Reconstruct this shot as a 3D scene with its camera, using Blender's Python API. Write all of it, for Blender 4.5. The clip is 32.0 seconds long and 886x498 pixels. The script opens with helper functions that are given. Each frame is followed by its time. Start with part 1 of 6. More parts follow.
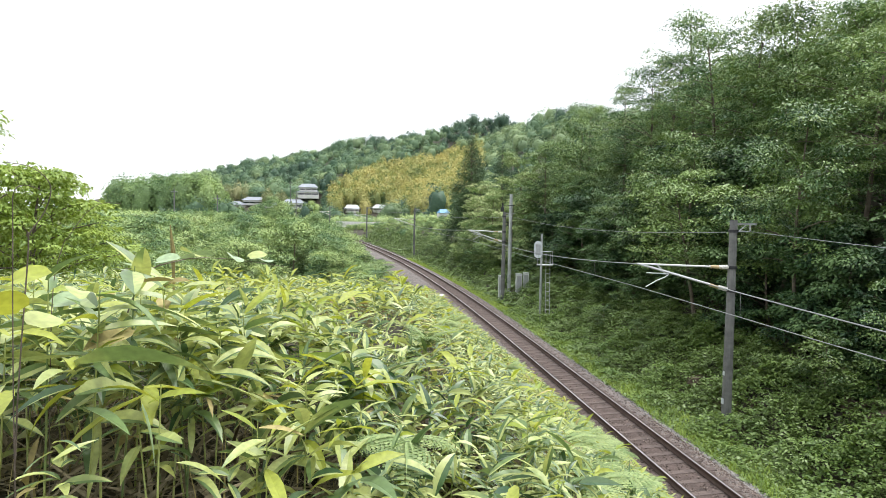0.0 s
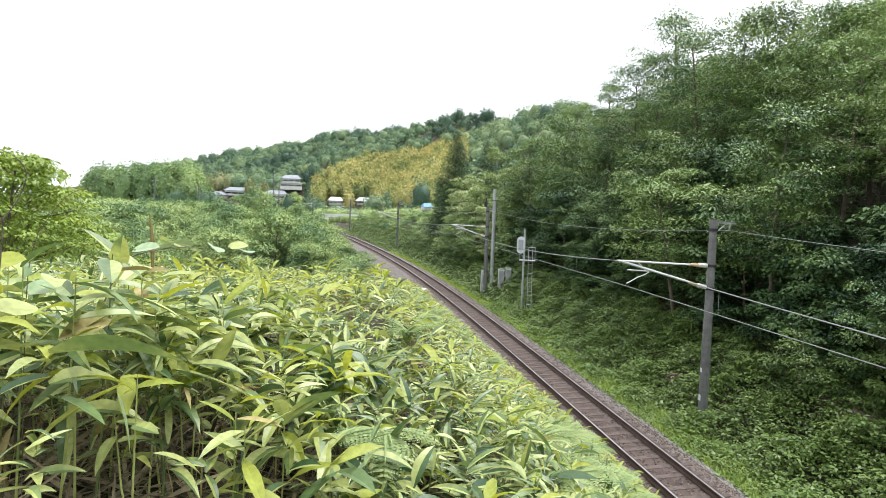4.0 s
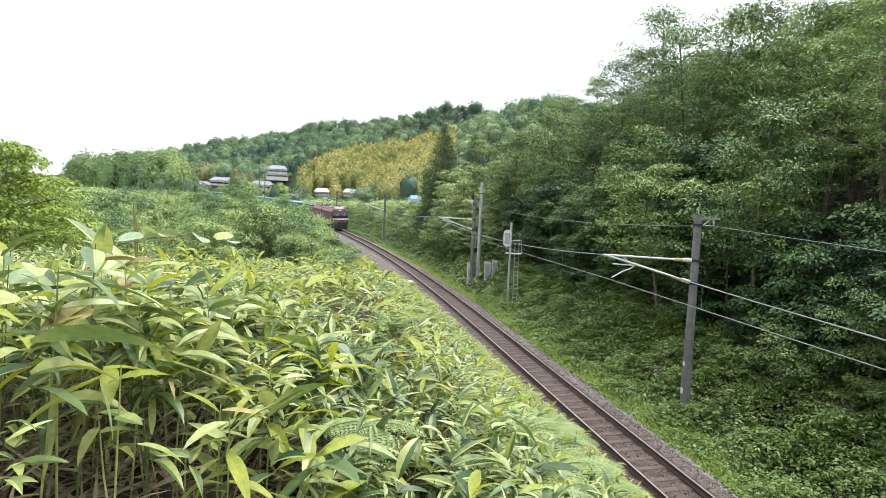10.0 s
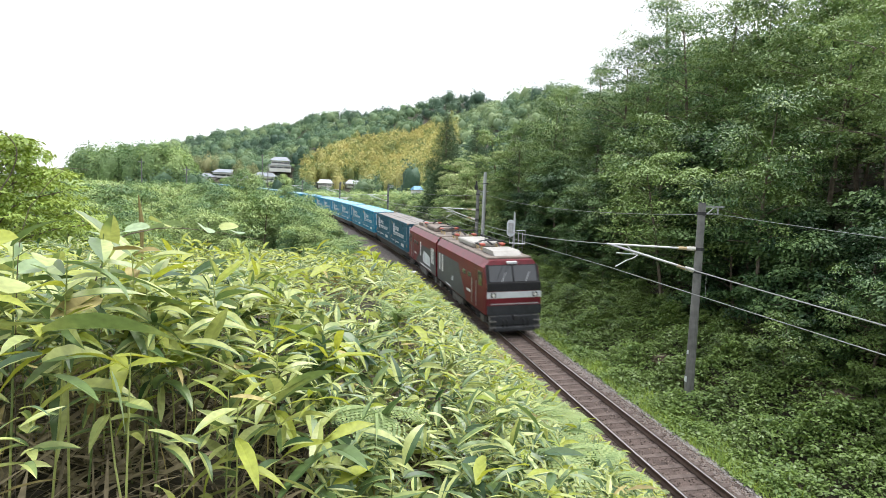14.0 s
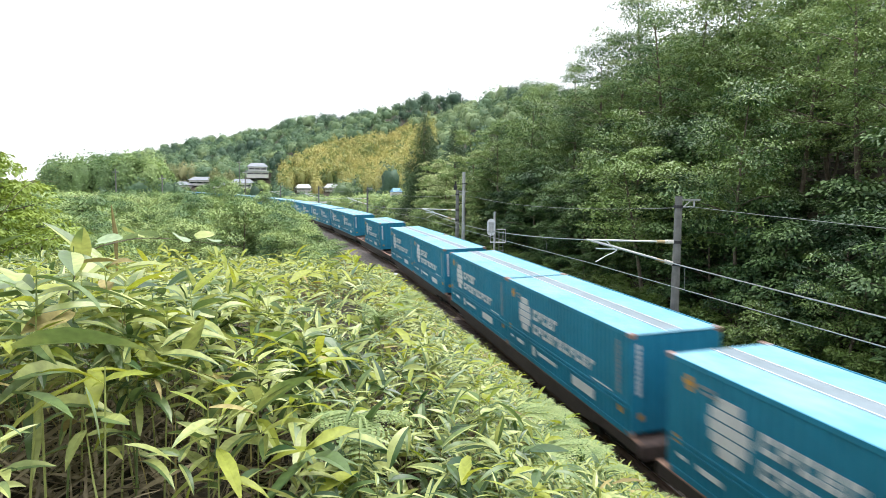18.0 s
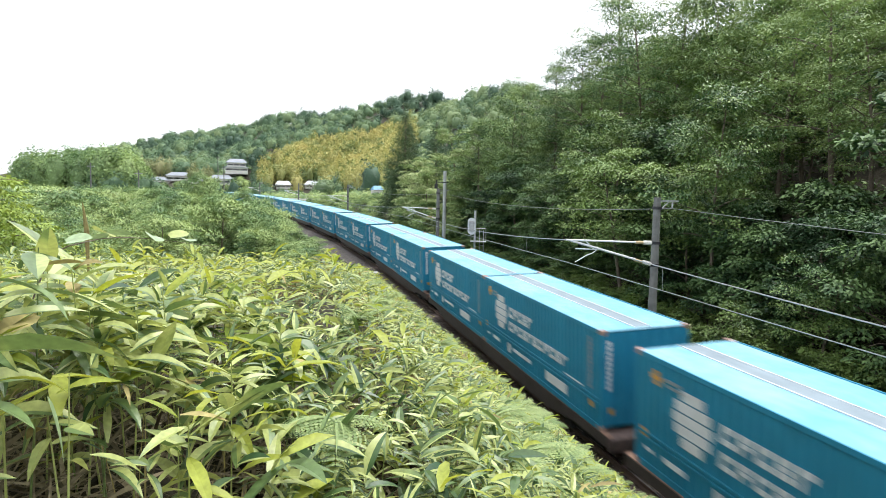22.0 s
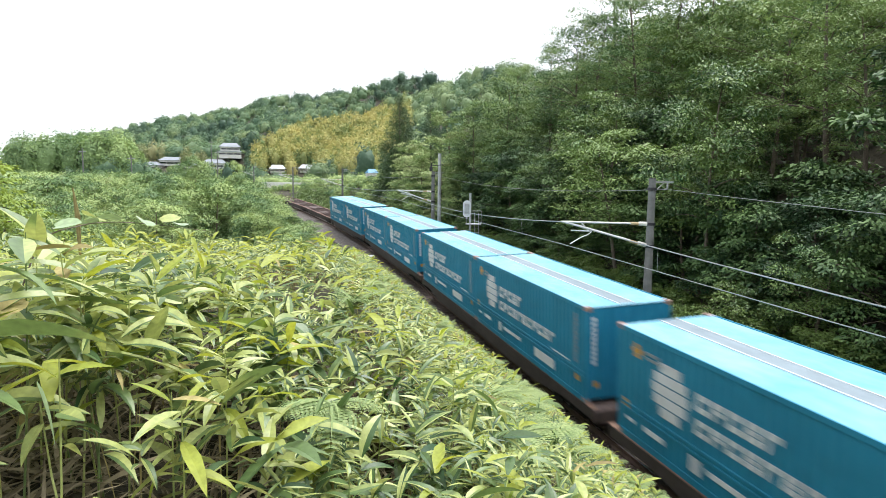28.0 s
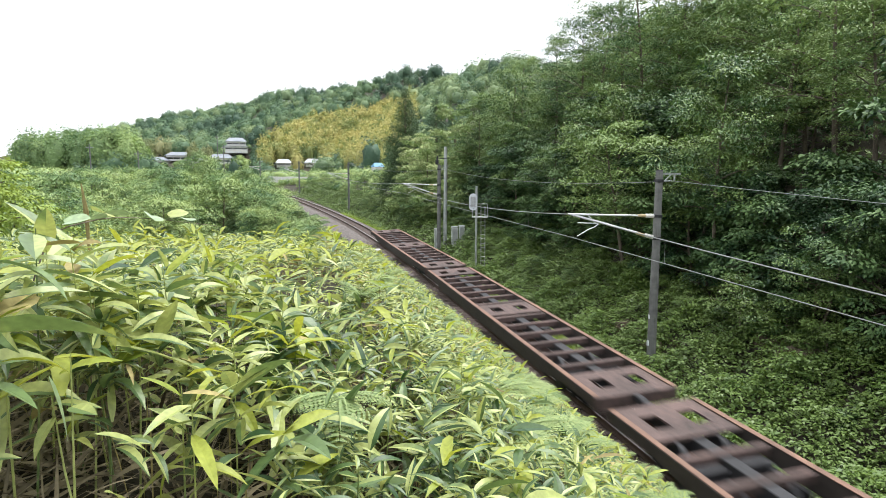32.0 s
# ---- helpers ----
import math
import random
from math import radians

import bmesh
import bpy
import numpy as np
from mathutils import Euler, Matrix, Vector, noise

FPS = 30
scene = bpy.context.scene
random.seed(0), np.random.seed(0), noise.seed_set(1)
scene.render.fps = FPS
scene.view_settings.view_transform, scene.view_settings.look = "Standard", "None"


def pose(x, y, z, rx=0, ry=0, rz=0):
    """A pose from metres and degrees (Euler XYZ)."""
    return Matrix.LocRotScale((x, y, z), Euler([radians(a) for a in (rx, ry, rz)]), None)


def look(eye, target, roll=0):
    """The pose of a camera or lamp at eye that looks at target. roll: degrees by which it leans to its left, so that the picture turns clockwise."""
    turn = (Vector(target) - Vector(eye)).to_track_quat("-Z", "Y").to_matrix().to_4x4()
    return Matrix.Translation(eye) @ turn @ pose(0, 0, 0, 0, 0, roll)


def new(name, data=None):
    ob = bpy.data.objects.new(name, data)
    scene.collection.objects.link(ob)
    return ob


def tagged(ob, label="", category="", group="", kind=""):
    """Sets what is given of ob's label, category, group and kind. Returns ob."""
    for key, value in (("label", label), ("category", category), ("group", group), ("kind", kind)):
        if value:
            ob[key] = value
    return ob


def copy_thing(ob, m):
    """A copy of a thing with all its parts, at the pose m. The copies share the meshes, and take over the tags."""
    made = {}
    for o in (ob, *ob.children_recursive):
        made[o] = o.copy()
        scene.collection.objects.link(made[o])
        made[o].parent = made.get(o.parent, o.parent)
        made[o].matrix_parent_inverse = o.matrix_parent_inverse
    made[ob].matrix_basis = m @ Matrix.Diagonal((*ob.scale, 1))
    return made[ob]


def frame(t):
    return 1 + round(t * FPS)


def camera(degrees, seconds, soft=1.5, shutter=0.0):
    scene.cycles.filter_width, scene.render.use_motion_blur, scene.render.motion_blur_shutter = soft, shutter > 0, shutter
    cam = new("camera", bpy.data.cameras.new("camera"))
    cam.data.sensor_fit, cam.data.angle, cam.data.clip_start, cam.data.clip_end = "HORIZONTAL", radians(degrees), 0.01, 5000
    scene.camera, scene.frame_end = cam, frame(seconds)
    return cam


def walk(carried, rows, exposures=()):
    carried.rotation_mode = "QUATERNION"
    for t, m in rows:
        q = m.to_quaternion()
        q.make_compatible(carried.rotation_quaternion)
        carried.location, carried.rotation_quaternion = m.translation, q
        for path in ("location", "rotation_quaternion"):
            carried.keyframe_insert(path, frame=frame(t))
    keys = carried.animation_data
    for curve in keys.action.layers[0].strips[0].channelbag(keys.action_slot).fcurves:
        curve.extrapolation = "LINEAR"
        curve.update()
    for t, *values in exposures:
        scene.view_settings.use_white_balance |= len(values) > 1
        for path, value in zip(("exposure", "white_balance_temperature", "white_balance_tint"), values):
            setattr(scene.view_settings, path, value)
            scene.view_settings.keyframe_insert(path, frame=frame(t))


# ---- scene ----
# ---- camera ----
cam = camera(71.16, 32.0, soft=0.6, shutter=0.5)
PATH = [
    (0.0, 0.001, 0.002, 7.077, 87.385, -1.053, 1.620),
    (0.5, -0.001, 0.009, 7.076, 87.388, -1.124, 1.511),
    (1.0, -0.002, 0.009, 7.077, 87.153, -1.758, 1.911),
    (1.5, -0.001, 0.002, 7.077, 87.369, -1.652, 1.149),
    (2.0, -0.001, -0.002, 7.076, 87.273, -1.747, 0.907),
    (2.5, 0.001, -0.001, 7.076, 87.049, -1.745, 0.488),
    (3.0, 0.005, 0.001, 7.076, 86.800, -1.716, 0.321),
    (3.5, 0.005, 0.002, 7.075, 86.880, -1.912, 0.186),
    (5.5, 0.005, -0.006, 7.074, 86.690, -2.191, 0.073),
    (6.0, 0.002, -0.004, 7.072, 86.232, -2.026, 0.133),
    (6.5, 0.001, -0.008, 7.071, 86.094, -2.243, -0.234),
    (7.0, 0.002, -0.008, 7.073, 86.060, -2.430, -0.265),
    (7.5, -0.000, -0.000, 7.072, 86.058, -2.583, -0.176),
    (8.0, -0.001, -0.002, 7.074, 86.254, -3.081, -0.410),
    (8.5, 0.000, -0.004, 7.074, 86.252, -2.967, -0.914),
    (9.0, 0.001, -0.005, 7.074, 86.500, -2.732, -1.207),
    (9.5, 0.002, -0.003, 7.074, 86.419, -2.840, -1.282),
    (10.0, 0.004, -0.002, 7.075, 86.235, -2.674, -1.101),
    (10.5, 0.006, -0.004, 7.075, 86.196, -2.506, -1.113),
    (11.0, 0.008, -0.008, 7.075, 86.251, -2.346, -1.347),
    (11.5, 0.007, -0.016, 7.074, 86.183, -2.397, -1.134),
    (12.0, 0.004, -0.015, 7.070, 85.892, -2.319, -1.222),
    (12.5, 0.001, -0.014, 7.067, 85.849, -2.483, -1.113),
    (13.0, -0.000, -0.016, 7.066, 85.809, -2.555, -0.942),
    (13.5, 0.000, -0.019, 7.066, 85.576, -2.354, -0.828),
    (15.5, 0.009, -0.019, 7.061, 85.005, -1.656, -1.323),
    (16.0, 0.007, -0.019, 7.062, 84.953, -0.413, -1.777),
    (16.5, 0.008, -0.015, 7.060, 85.531, -0.891, -2.198),
    (17.0, 0.012, -0.016, 7.061, 85.366, -1.054, -1.949),
    (17.5, 0.015, -0.015, 7.064, 85.601, -0.695, -2.716),
    (18.0, 0.016, -0.015, 7.066, 85.479, -0.516, -2.678),
    (18.5, 0.017, -0.015, 7.066, 85.410, -0.770, -2.777),
    (19.0, 0.014, -0.017, 7.064, 84.870, -0.875, -2.875),
    (19.5, 0.012, -0.019, 7.064, 85.106, -0.649, -2.624),
    (20.0, 0.011, -0.014, 7.066, 85.263, -0.815, -2.523),
    (20.5, 0.014, -0.009, 7.072, 85.651, -1.756, -2.524),
    (21.0, 0.018, 0.008, 7.079, 87.438, -0.938, -4.003),
    (21.5, 0.022, 0.023, 7.083, 85.723, -0.139, -4.899),
    (22.0, 0.022, 0.026, 7.084, 85.356, -1.122, -4.445),
    (22.5, 0.019, 0.026, 7.085, 84.784, -1.576, -4.169),
    (23.0, 0.020, 0.026, 7.086, 84.787, -1.605, -4.289),
    (23.5, 0.025, 0.029, 7.084, 84.495, -0.945, -4.523),
    (24.0, 0.029, 0.033, 7.084, 84.266, -0.447, -4.955),
    (24.5, 0.033, 0.038, 7.084, 83.953, -0.394, -5.325),
    (25.0, 0.031, 0.042, 7.083, 84.171, -0.792, -5.363),
    (25.5, 0.030, 0.041, 7.082, 84.533, -0.758, -5.154),
    (27.5, 0.034, 0.046, 7.077, 83.490, -0.190, -4.846),
    (28.0, 0.032, 0.044, 7.077, 83.790, -0.679, -4.897),
    (28.5, 0.030, 0.045, 7.077, 83.712, -0.517, -4.963),
    (29.0, 0.030, 0.045, 7.076, 83.667, -0.307, -4.888),
    (29.5, 0.031, 0.047, 7.075, 83.404, -0.005, -4.955),
    (30.0, 0.029, 0.046, 7.076, 83.355, -0.802, -4.797),
    (30.5, 0.028, 0.042, 7.079, 83.288, -0.832, -4.466),
    (31.0, 0.029, 0.041, 7.079, 83.509, -0.204, -4.389),
    (31.5, 0.030, 0.040, 7.079, 83.404, -0.085, -4.611),
    (32.0, 0.029, 0.043, 7.078, 83.165, -0.277, -4.351),
]
walk(cam, [(t, pose(*row)) for t, *row in PATH])

# ---- world and light: bright overcast sky ----
world = bpy.data.worlds.new("overcast_sky")
scene.world = world
world.use_nodes = True
wn, wl = world.node_tree.nodes, world.node_tree.links
sky = wn.new("ShaderNodeTexSky")
sky.sky_type, sky.sun_disc = "NISHITA", False
SUN_EL, SUN_AZ = radians(70), radians(48)
sky.sun_elevation, sky.sun_rotation = SUN_EL, SUN_AZ
veil = wn.new("ShaderNodeMixRGB")
veil.inputs[0].default_value = 0.86
veil.inputs[2].default_value = (20.6, 21.5, 22.8, 1)
wl.new(sky.outputs[0], veil.inputs[1])
wl.new(veil.outputs[0], wn["Background"].inputs[0])
wn["Background"].inputs[1].default_value = 0.05
sun = new("sun", bpy.data.lights.new("sun", "SUN"))
sun.data.energy, sun.data.angle, sun.data.color = 3.0, radians(38), (1, 0.995, 0.975)
sun.matrix_world = look((0, 0, 0), (-math.sin(SUN_AZ) * math.cos(SUN_EL), -math.cos(SUN_AZ) * math.cos(SUN_EL), -math.sin(SUN_EL)))
scene.view_settings.exposure = 0.72

# ---- the railway line: a curve in plan with a steady climb and cant ----
LINE_X, LINE_TURN, CLIMB, CANT = 9.3375,-0.18763,0.02142,0.04688
BENDS_AT = [-20.0, 10.0, 40.0, 70.0, 100.0, 140.0, 180.0, 210.0, 300.0, 360.0, 900.0]
BENDS = [0.774, 0.964, -1.668, -2.146, -1.089, -2.3, -1.9, -2.5, -2.5, -0.5, -0.3]
_s = np.arange(-80.0, 900.0, 1.0)
_k = np.interp(_s, BENDS_AT, BENDS) * 1e-3


def _run(v):
    c = np.concatenate([[0], np.cumsum((v[1:] + v[:-1]) / 2)])
    return c - np.interp(0, _s, c)


_h = _run(_k) + LINE_TURN
_x, _y = LINE_X + _run(np.sin(_h)), _run(np.cos(_h))
_z = CLIMB * np.where(_s < 330, _s, 330 + (_s - 330) * 0.15)


def line(s):
    """Place and heading of the line s metres on."""
    return np.interp(s, _s, _x), np.interp(s, _s, _y), np.interp(s, _s, _z), np.interp(s, _s, _h)


def beside(s, off, up=0.0, cant=True):
    """A point off metres to the right of the line and up metres over the rails."""
    x, y, z, h = line(s)
    c = CANT if cant else 0.0
    rx, ry = math.cos(h), -math.sin(h)
    o, u = off * math.cos(c) - up * math.sin(c), off * math.sin(c) + up * math.cos(c)
    return Vector((x + rx * o, y + ry * o, z + u))


def line_pose(s, up=0.0):
    """The pose of a vehicle at s that heads for the camera: x ahead, z up."""
    h = float(line(s)[3])
    ahead = Vector((-math.sin(h), -math.cos(h), -CLIMB)).normalized()
    right = Vector((math.cos(h) * math.cos(CANT), -math.sin(h) * math.cos(CANT), math.sin(CANT)))
    left = right - right.dot(ahead) * ahead
    left.normalize()
    top = ahead.cross(left)
    m = Matrix((ahead, left, top)).transposed().to_4x4()
    return Matrix.Translation(beside(s, 0, up)) @ m


def line_coords(x, y):
    """Distance along the line and to its right, for arrays of places."""
    k = (_s > -80) & (_s < 420)
    sx, sy, ss, sh = _x[k][::2], _y[k][::2], _s[k][::2], _h[k][::2]
    shape = np.shape(x)
    x, y = np.ravel(x).astype(float), np.ravel(y).astype(float)
    s, off = np.empty_like(x), np.empty_like(x)
    for a in range(0, len(x), 4000):
        X, Y = x[a:a + 4000, None], y[a:a + 4000, None]
        i = ((X - sx) ** 2 + (Y - sy) ** 2).argmin(1)
        dx, dy = x[a:a + 4000] - sx[i], y[a:a + 4000] - sy[i]
        off[a:a + 4000] = dx * np.cos(sh[i]) - dy * np.sin(sh[i])
        s[a:a + 4000] = ss[i] + dx * np.sin(sh[i]) + dy * np.cos(sh[i])
    return s.reshape(shape), off.reshape(shape)


# ---- materials ----
def material(name, base=(0.5, 0.5, 0.5), rough=0.7, metal=0.0, spread=0.25, scale=8.0, bump=0.0, bump_scale=60.0, spec=0.4, grime=None, coords="Object"):
    """Principled surface with two scales of variation and fine relief."""
    m = bpy.data.materials.new(name)
    m.use_nodes = True
    n, l = m.node_tree.nodes, m.node_tree.links
    b = n["Principled BSDF"]
    b.inputs["Roughness"].default_value, b.inputs["Metallic"].default_value = rough, metal
    b.inputs["Specular IOR Level"].default_value = spec
    tc = n.new("ShaderNodeTexCoord")
    big, small = n.new("ShaderNodeTexNoise"), n.new("ShaderNodeTexNoise")
    big.inputs["Scale"].default_value, small.inputs["Scale"].default_value = scale * 0.13, scale
    big.inputs["Detail"].default_value, small.inputs["Detail"].default_value = 3, 5
    for t in (big, small):
        l.new(tc.outputs[coords], t.inputs["Vector"])
    mean = n.new("ShaderNodeMath")
    mean.operation = "MULTIPLY_ADD"
    mean.inputs[1].default_value = 0.5
    half = n.new("ShaderNodeMath")
    half.operation = "MULTIPLY"
    half.inputs[1].default_value = 0.5
    l.new(small.outputs[0], half.inputs[0])
    l.new(big.outputs[0], mean.inputs[0])
    l.new(half.outputs[0], mean.inputs[2])
    ramp = n.new("ShaderNodeValToRGB")
    lo, hi = [tuple(min(1, c * f) for c in base) for f in (1 - spread, 1 + spread)]
    if grime:
        lo = grime
    ramp.color_ramp.elements[0].position, ramp.color_ramp.elements[1].position = 0.32, 0.62
    ramp.color_ramp.elements[0].color, ramp.color_ramp.elements[1].color = (*lo, 1), (*hi, 1)
    l.new(mean.outputs[0], ramp.inputs[0])
    l.new(ramp.outputs[0], b.inputs["Base Color"])
    if bump:
        bn, bt = n.new("ShaderNodeBump"), n.new("ShaderNodeTexNoise")
        bt.inputs["Scale"].default_value, bt.inputs["Detail"].default_value = bump_scale, 6
        bn.inputs["Strength"].default_value, bn.inputs["Distance"].default_value = bump, 0.03
        l.new(tc.outputs[coords], bt.inputs["Vector"])
        l.new(bt.outputs[0], bn.inputs["Height"])
        l.new(bn.outputs[0], b.inputs["Normal"])
    return m


def leafy(name, low, mid, high, rough=0.5, through_light=0.3, patch=0.25, per_object=0.3, spec=0.35, single=0.45, stops=(0.35, 0.7, 1.0), mottle=40.0):
    """Leaf surface: colour varies leaf by leaf, plant by plant and over larger patches; light shines through."""
    m = bpy.data.materials.new(name)
    m.use_nodes = True
    n, l = m.node_tree.nodes, m.node_tree.links
    b, out = n["Principled BSDF"], n["Material Output"]
    geo, info, tc = n.new("ShaderNodeNewGeometry"), n.new("ShaderNodeObjectInfo"), n.new("ShaderNodeTexCoord")
    ns = n.new("ShaderNodeTexNoise")
    ns.inputs["Scale"].default_value, ns.inputs["Detail"].default_value = patch, 3
    l.new(geo.outputs["Position"], ns.inputs["Vector"])
    a, c = n.new("ShaderNodeMath"), n.new("ShaderNodeMath")
    a.operation = c.operation = "MULTIPLY_ADD"
    a.inputs[1].default_value = single
    l.new(geo.outputs["Random Per Island"], a.inputs[0])
    l.new(ns.outputs[0], a.inputs[2])
    c.inputs[1].default_value = per_object
    l.new(info.outputs["Random"], c.inputs[0])
    tuft, own = n.new("ShaderNodeAttribute"), n.new("ShaderNodeMath")
    tuft.attribute_name = "tone"
    l.new(a.outputs[0], own.inputs[0])
    l.new(tuft.outputs["Fac"], own.inputs[1])
    l.new(own.outputs[0], c.inputs[2])
    ramp = n.new("ShaderNodeValToRGB")
    e = ramp.color_ramp.elements
    e[0].position = stops[0]
    e[0].color, e[1].color = (*low, 1), (*high, 1)
    e[1].position = stops[2]
    x = e.new(stops[1])
    x.color = (*mid, 1)
    l.new(c.outputs[0], ramp.inputs[0])
    fine, tone = n.new("ShaderNodeTexNoise"), n.new("ShaderNodeHueSaturation")
    fine.inputs["Scale"].default_value, fine.inputs["Detail"].default_value = mottle, 4
    l.new(geo.outputs["Position"], fine.inputs["Vector"])
    level = n.new("ShaderNodeMath")
    level.operation = "MULTIPLY_ADD"
    level.inputs[1].default_value, level.inputs[2].default_value = 0.9, 0.55
    l.new(fine.outputs[0], level.inputs[0])
    l.new(level.outputs[0], tone.inputs["Value"])
    l.new(ramp.outputs[0], tone.inputs["Color"])
    ramp = tone
    l.new(ramp.outputs[0], b.inputs["Base Color"])
    b.inputs["Roughness"].default_value = rough
    b.inputs["Specular IOR Level"].default_value = spec
    tr, mix = n.new("ShaderNodeBsdfTranslucent"), n.new("ShaderNodeMixShader")
    hue = n.new("ShaderNodeHueSaturation")
    hue.inputs["Hue"].default_value, hue.inputs["Saturation"].default_value, hue.inputs["Value"].default_value = 0.485, 1.1, 1.5
    l.new(ramp.outputs[0], hue.inputs["Color"])
    l.new(hue.outputs[0], tr.inputs[0])
    mix.inputs[0].default_value = through_light
    l.new(b.outputs[0], mix.inputs[1])
    l.new(tr.outputs[0], mix.inputs[2])
    l.new(mix.outputs[0], out.inputs[0])
    return m


BARK = material("bark", (0.13, 0.105, 0.08), 0.9, spread=0.4, scale=14, bump=0.6, bump_scale=25)
SOIL = material("soil_and_litter", (0.036, 0.03, 0.019), 0.95, spread=0.5, scale=6, bump=1.0, bump_scale=14, grime=(0.014, 0.014, 0.008))
STONE_BED = material("ballast_bed", (0.125, 0.108, 0.1), 0.95, spread=0.55, scale=22, bump=1.0, bump_scale=30, grime=(0.06, 0.052, 0.05))
RUSTY_BED = material("rust_stained_ballast", (0.075, 0.054, 0.047), 0.95, spread=0.5, scale=22, bump=1.0, bump_scale=35)
SLEEPER = material("weathered_sleeper", (0.09, 0.068, 0.06), 0.9, spread=0.35, scale=9, bump=0.5, bump_scale=30)
RAIL_RUST = material("rusty_rail", (0.095, 0.062, 0.05), 0.8, spread=0.3, scale=20)
RAIL_TOP = material("polished_rail_head", (0.62, 0.62, 0.63), 0.28, 1.0, spread=0.1, scale=5)
CONCRETE = material("weathered_concrete", (0.15, 0.15, 0.145), 0.85, spread=0.3, scale=5, bump=0.3, bump_scale=30)
STEEL = material("galvanised_steel", (0.42, 0.43, 0.44), 0.5, 0.6, spread=0.2, scale=10)
PALE_STEEL = material("pale_steel_tube", (0.66, 0.67, 0.67), 0.5, 0.2, spread=0.12, scale=8)
CERAMIC = material("white_insulator", (0.72, 0.7, 0.66), 0.3, spread=0.1, scale=12)
CERAMIC_BROWN = material("ochre_insulator", (0.5, 0.38, 0.22), 0.35, spread=0.2, scale=12)
WIRE = material("bare_wire", (0.3, 0.31, 0.31), 0.5, 0.5, spread=0.1)
DARK_METAL = material("dark_metal", (0.035, 0.035, 0.038), 0.7, 0.2, spread=0.4, scale=10)
DECK_RUST = material("rust_brown_wagon_paint", (0.1, 0.066, 0.059), 0.75, spread=0.45, scale=6, bump=0.25, grime=(0.042, 0.033, 0.031))
SILL_RUST = material("orange_rust_sill", (0.2, 0.115, 0.08), 0.8, spread=0.35, scale=7, bump=0.3, grime=(0.09, 0.06, 0.05))
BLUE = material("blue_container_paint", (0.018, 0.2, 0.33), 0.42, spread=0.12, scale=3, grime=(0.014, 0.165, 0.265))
BLUE_ROOF = material("pale_blue_roof", (0.21, 0.44, 0.56), 0.45, spread=0.14, scale=4, grime=(0.11, 0.33, 0.46))
TEAL = material("soot_stained_teal_paint", (0.018, 0.1, 0.15), 0.55, spread=0.3, scale=4, grime=(0.022, 0.06, 0.085))
SOOT_ROOF = material("sooty_brown_roof", (0.2, 0.185, 0.175), 0.7, spread=0.25, scale=3)
STRIP = material("grey_roof_strip", (0.2, 0.25, 0.29), 0.5, spread=0.2, scale=5)
WHITE = material("white_lettering", (0.6, 0.63, 0.66), 0.5, spread=0.14, scale=9)
ORANGE = material("orange_paint", (0.5, 0.27, 0.07), 0.5, spread=0.15, scale=9)
CASTING = material("corner_casting", (0.3, 0.2, 0.17), 0.6, spread=0.3, scale=12)

SASA = leafy("bamboo_grass_leaf", (0.028, 0.075, 0.03), (0.152, 0.224, 0.076), (0.375, 0.422, 0.145), 0.37, 0.2, 1.6, 0.22, 0.5, 0.8, (0.45, 0.9, 1.25))
SASA_YOUNG = leafy("young_yellow_green_leaf", (0.12, 0.185, 0.024), (0.21, 0.285, 0.042), (0.34, 0.38, 0.07), 0.46, 0.32, 0.6, 0.3, 0.3)
DRY = leafy("dry_straw_leaf", (0.13, 0.105, 0.045), (0.26, 0.215, 0.09), (0.42, 0.36, 0.15), 0.7, 0.1, 1.0, 0.3, 0.2)
PALE_LEAF = leafy("pale_grey_green_leaf", (0.1, 0.17, 0.075), (0.17, 0.26, 0.12), (0.26, 0.35, 0.18), 0.36, 0.12, 0.6, 0.3, 0.6)
LITTER = leafy("dead_stem_litter", (0.055, 0.045, 0.028), (0.125, 0.105, 0.066), (0.28, 0.235, 0.15), 0.8, 0.0, 1.0, 0.3, 0.2)
FERN = leafy("fern_frond", (0.115, 0.185, 0.066), (0.2, 0.28, 0.105), (0.31, 0.38, 0.155), 0.55, 0.25, 0.6, 0.2, 0.35)
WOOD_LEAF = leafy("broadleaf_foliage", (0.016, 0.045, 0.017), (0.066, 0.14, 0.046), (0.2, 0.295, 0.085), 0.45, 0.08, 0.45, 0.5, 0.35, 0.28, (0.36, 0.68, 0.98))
# lighter copy of the wood leaf: sky light on the upper trees, in colour
TALL_LEAF = leafy("painted_sunlit_foliage", (0.035, 0.08, 0.035), (0.1, 0.185, 0.072), (0.21, 0.3, 0.105), 0.5, 0.2, 0.35, 0.4, 0.3, 0.28, (0.34, 0.68, 0.98))
# wood leaf darkened in its colour to stand for shade under the overhang
SHADED_LEAF = leafy("shade_darkened_foliage", (0.012, 0.036, 0.015), (0.034, 0.08, 0.03), (0.1, 0.17, 0.055), 0.55, 0.05, 0.5, 0.35, 0.25, 0.3, (0.36, 0.7, 1.0))
SHRUB_LEAF = leafy("shrub_foliage", (0.017, 0.048, 0.016), (0.052, 0.108, 0.03), (0.135, 0.205, 0.052), 0.45, 0.08, 0.6, 0.5, 0.35, 0.3, (0.36, 0.7, 1.0))
VALLEY_LEAF = leafy("valley_foliage", (0.07, 0.14, 0.055), (0.18, 0.28, 0.105), (0.34, 0.43, 0.16), 0.5, 0.14, 0.45, 0.3, 0.35, 0.25, (0.36, 0.68, 0.95))
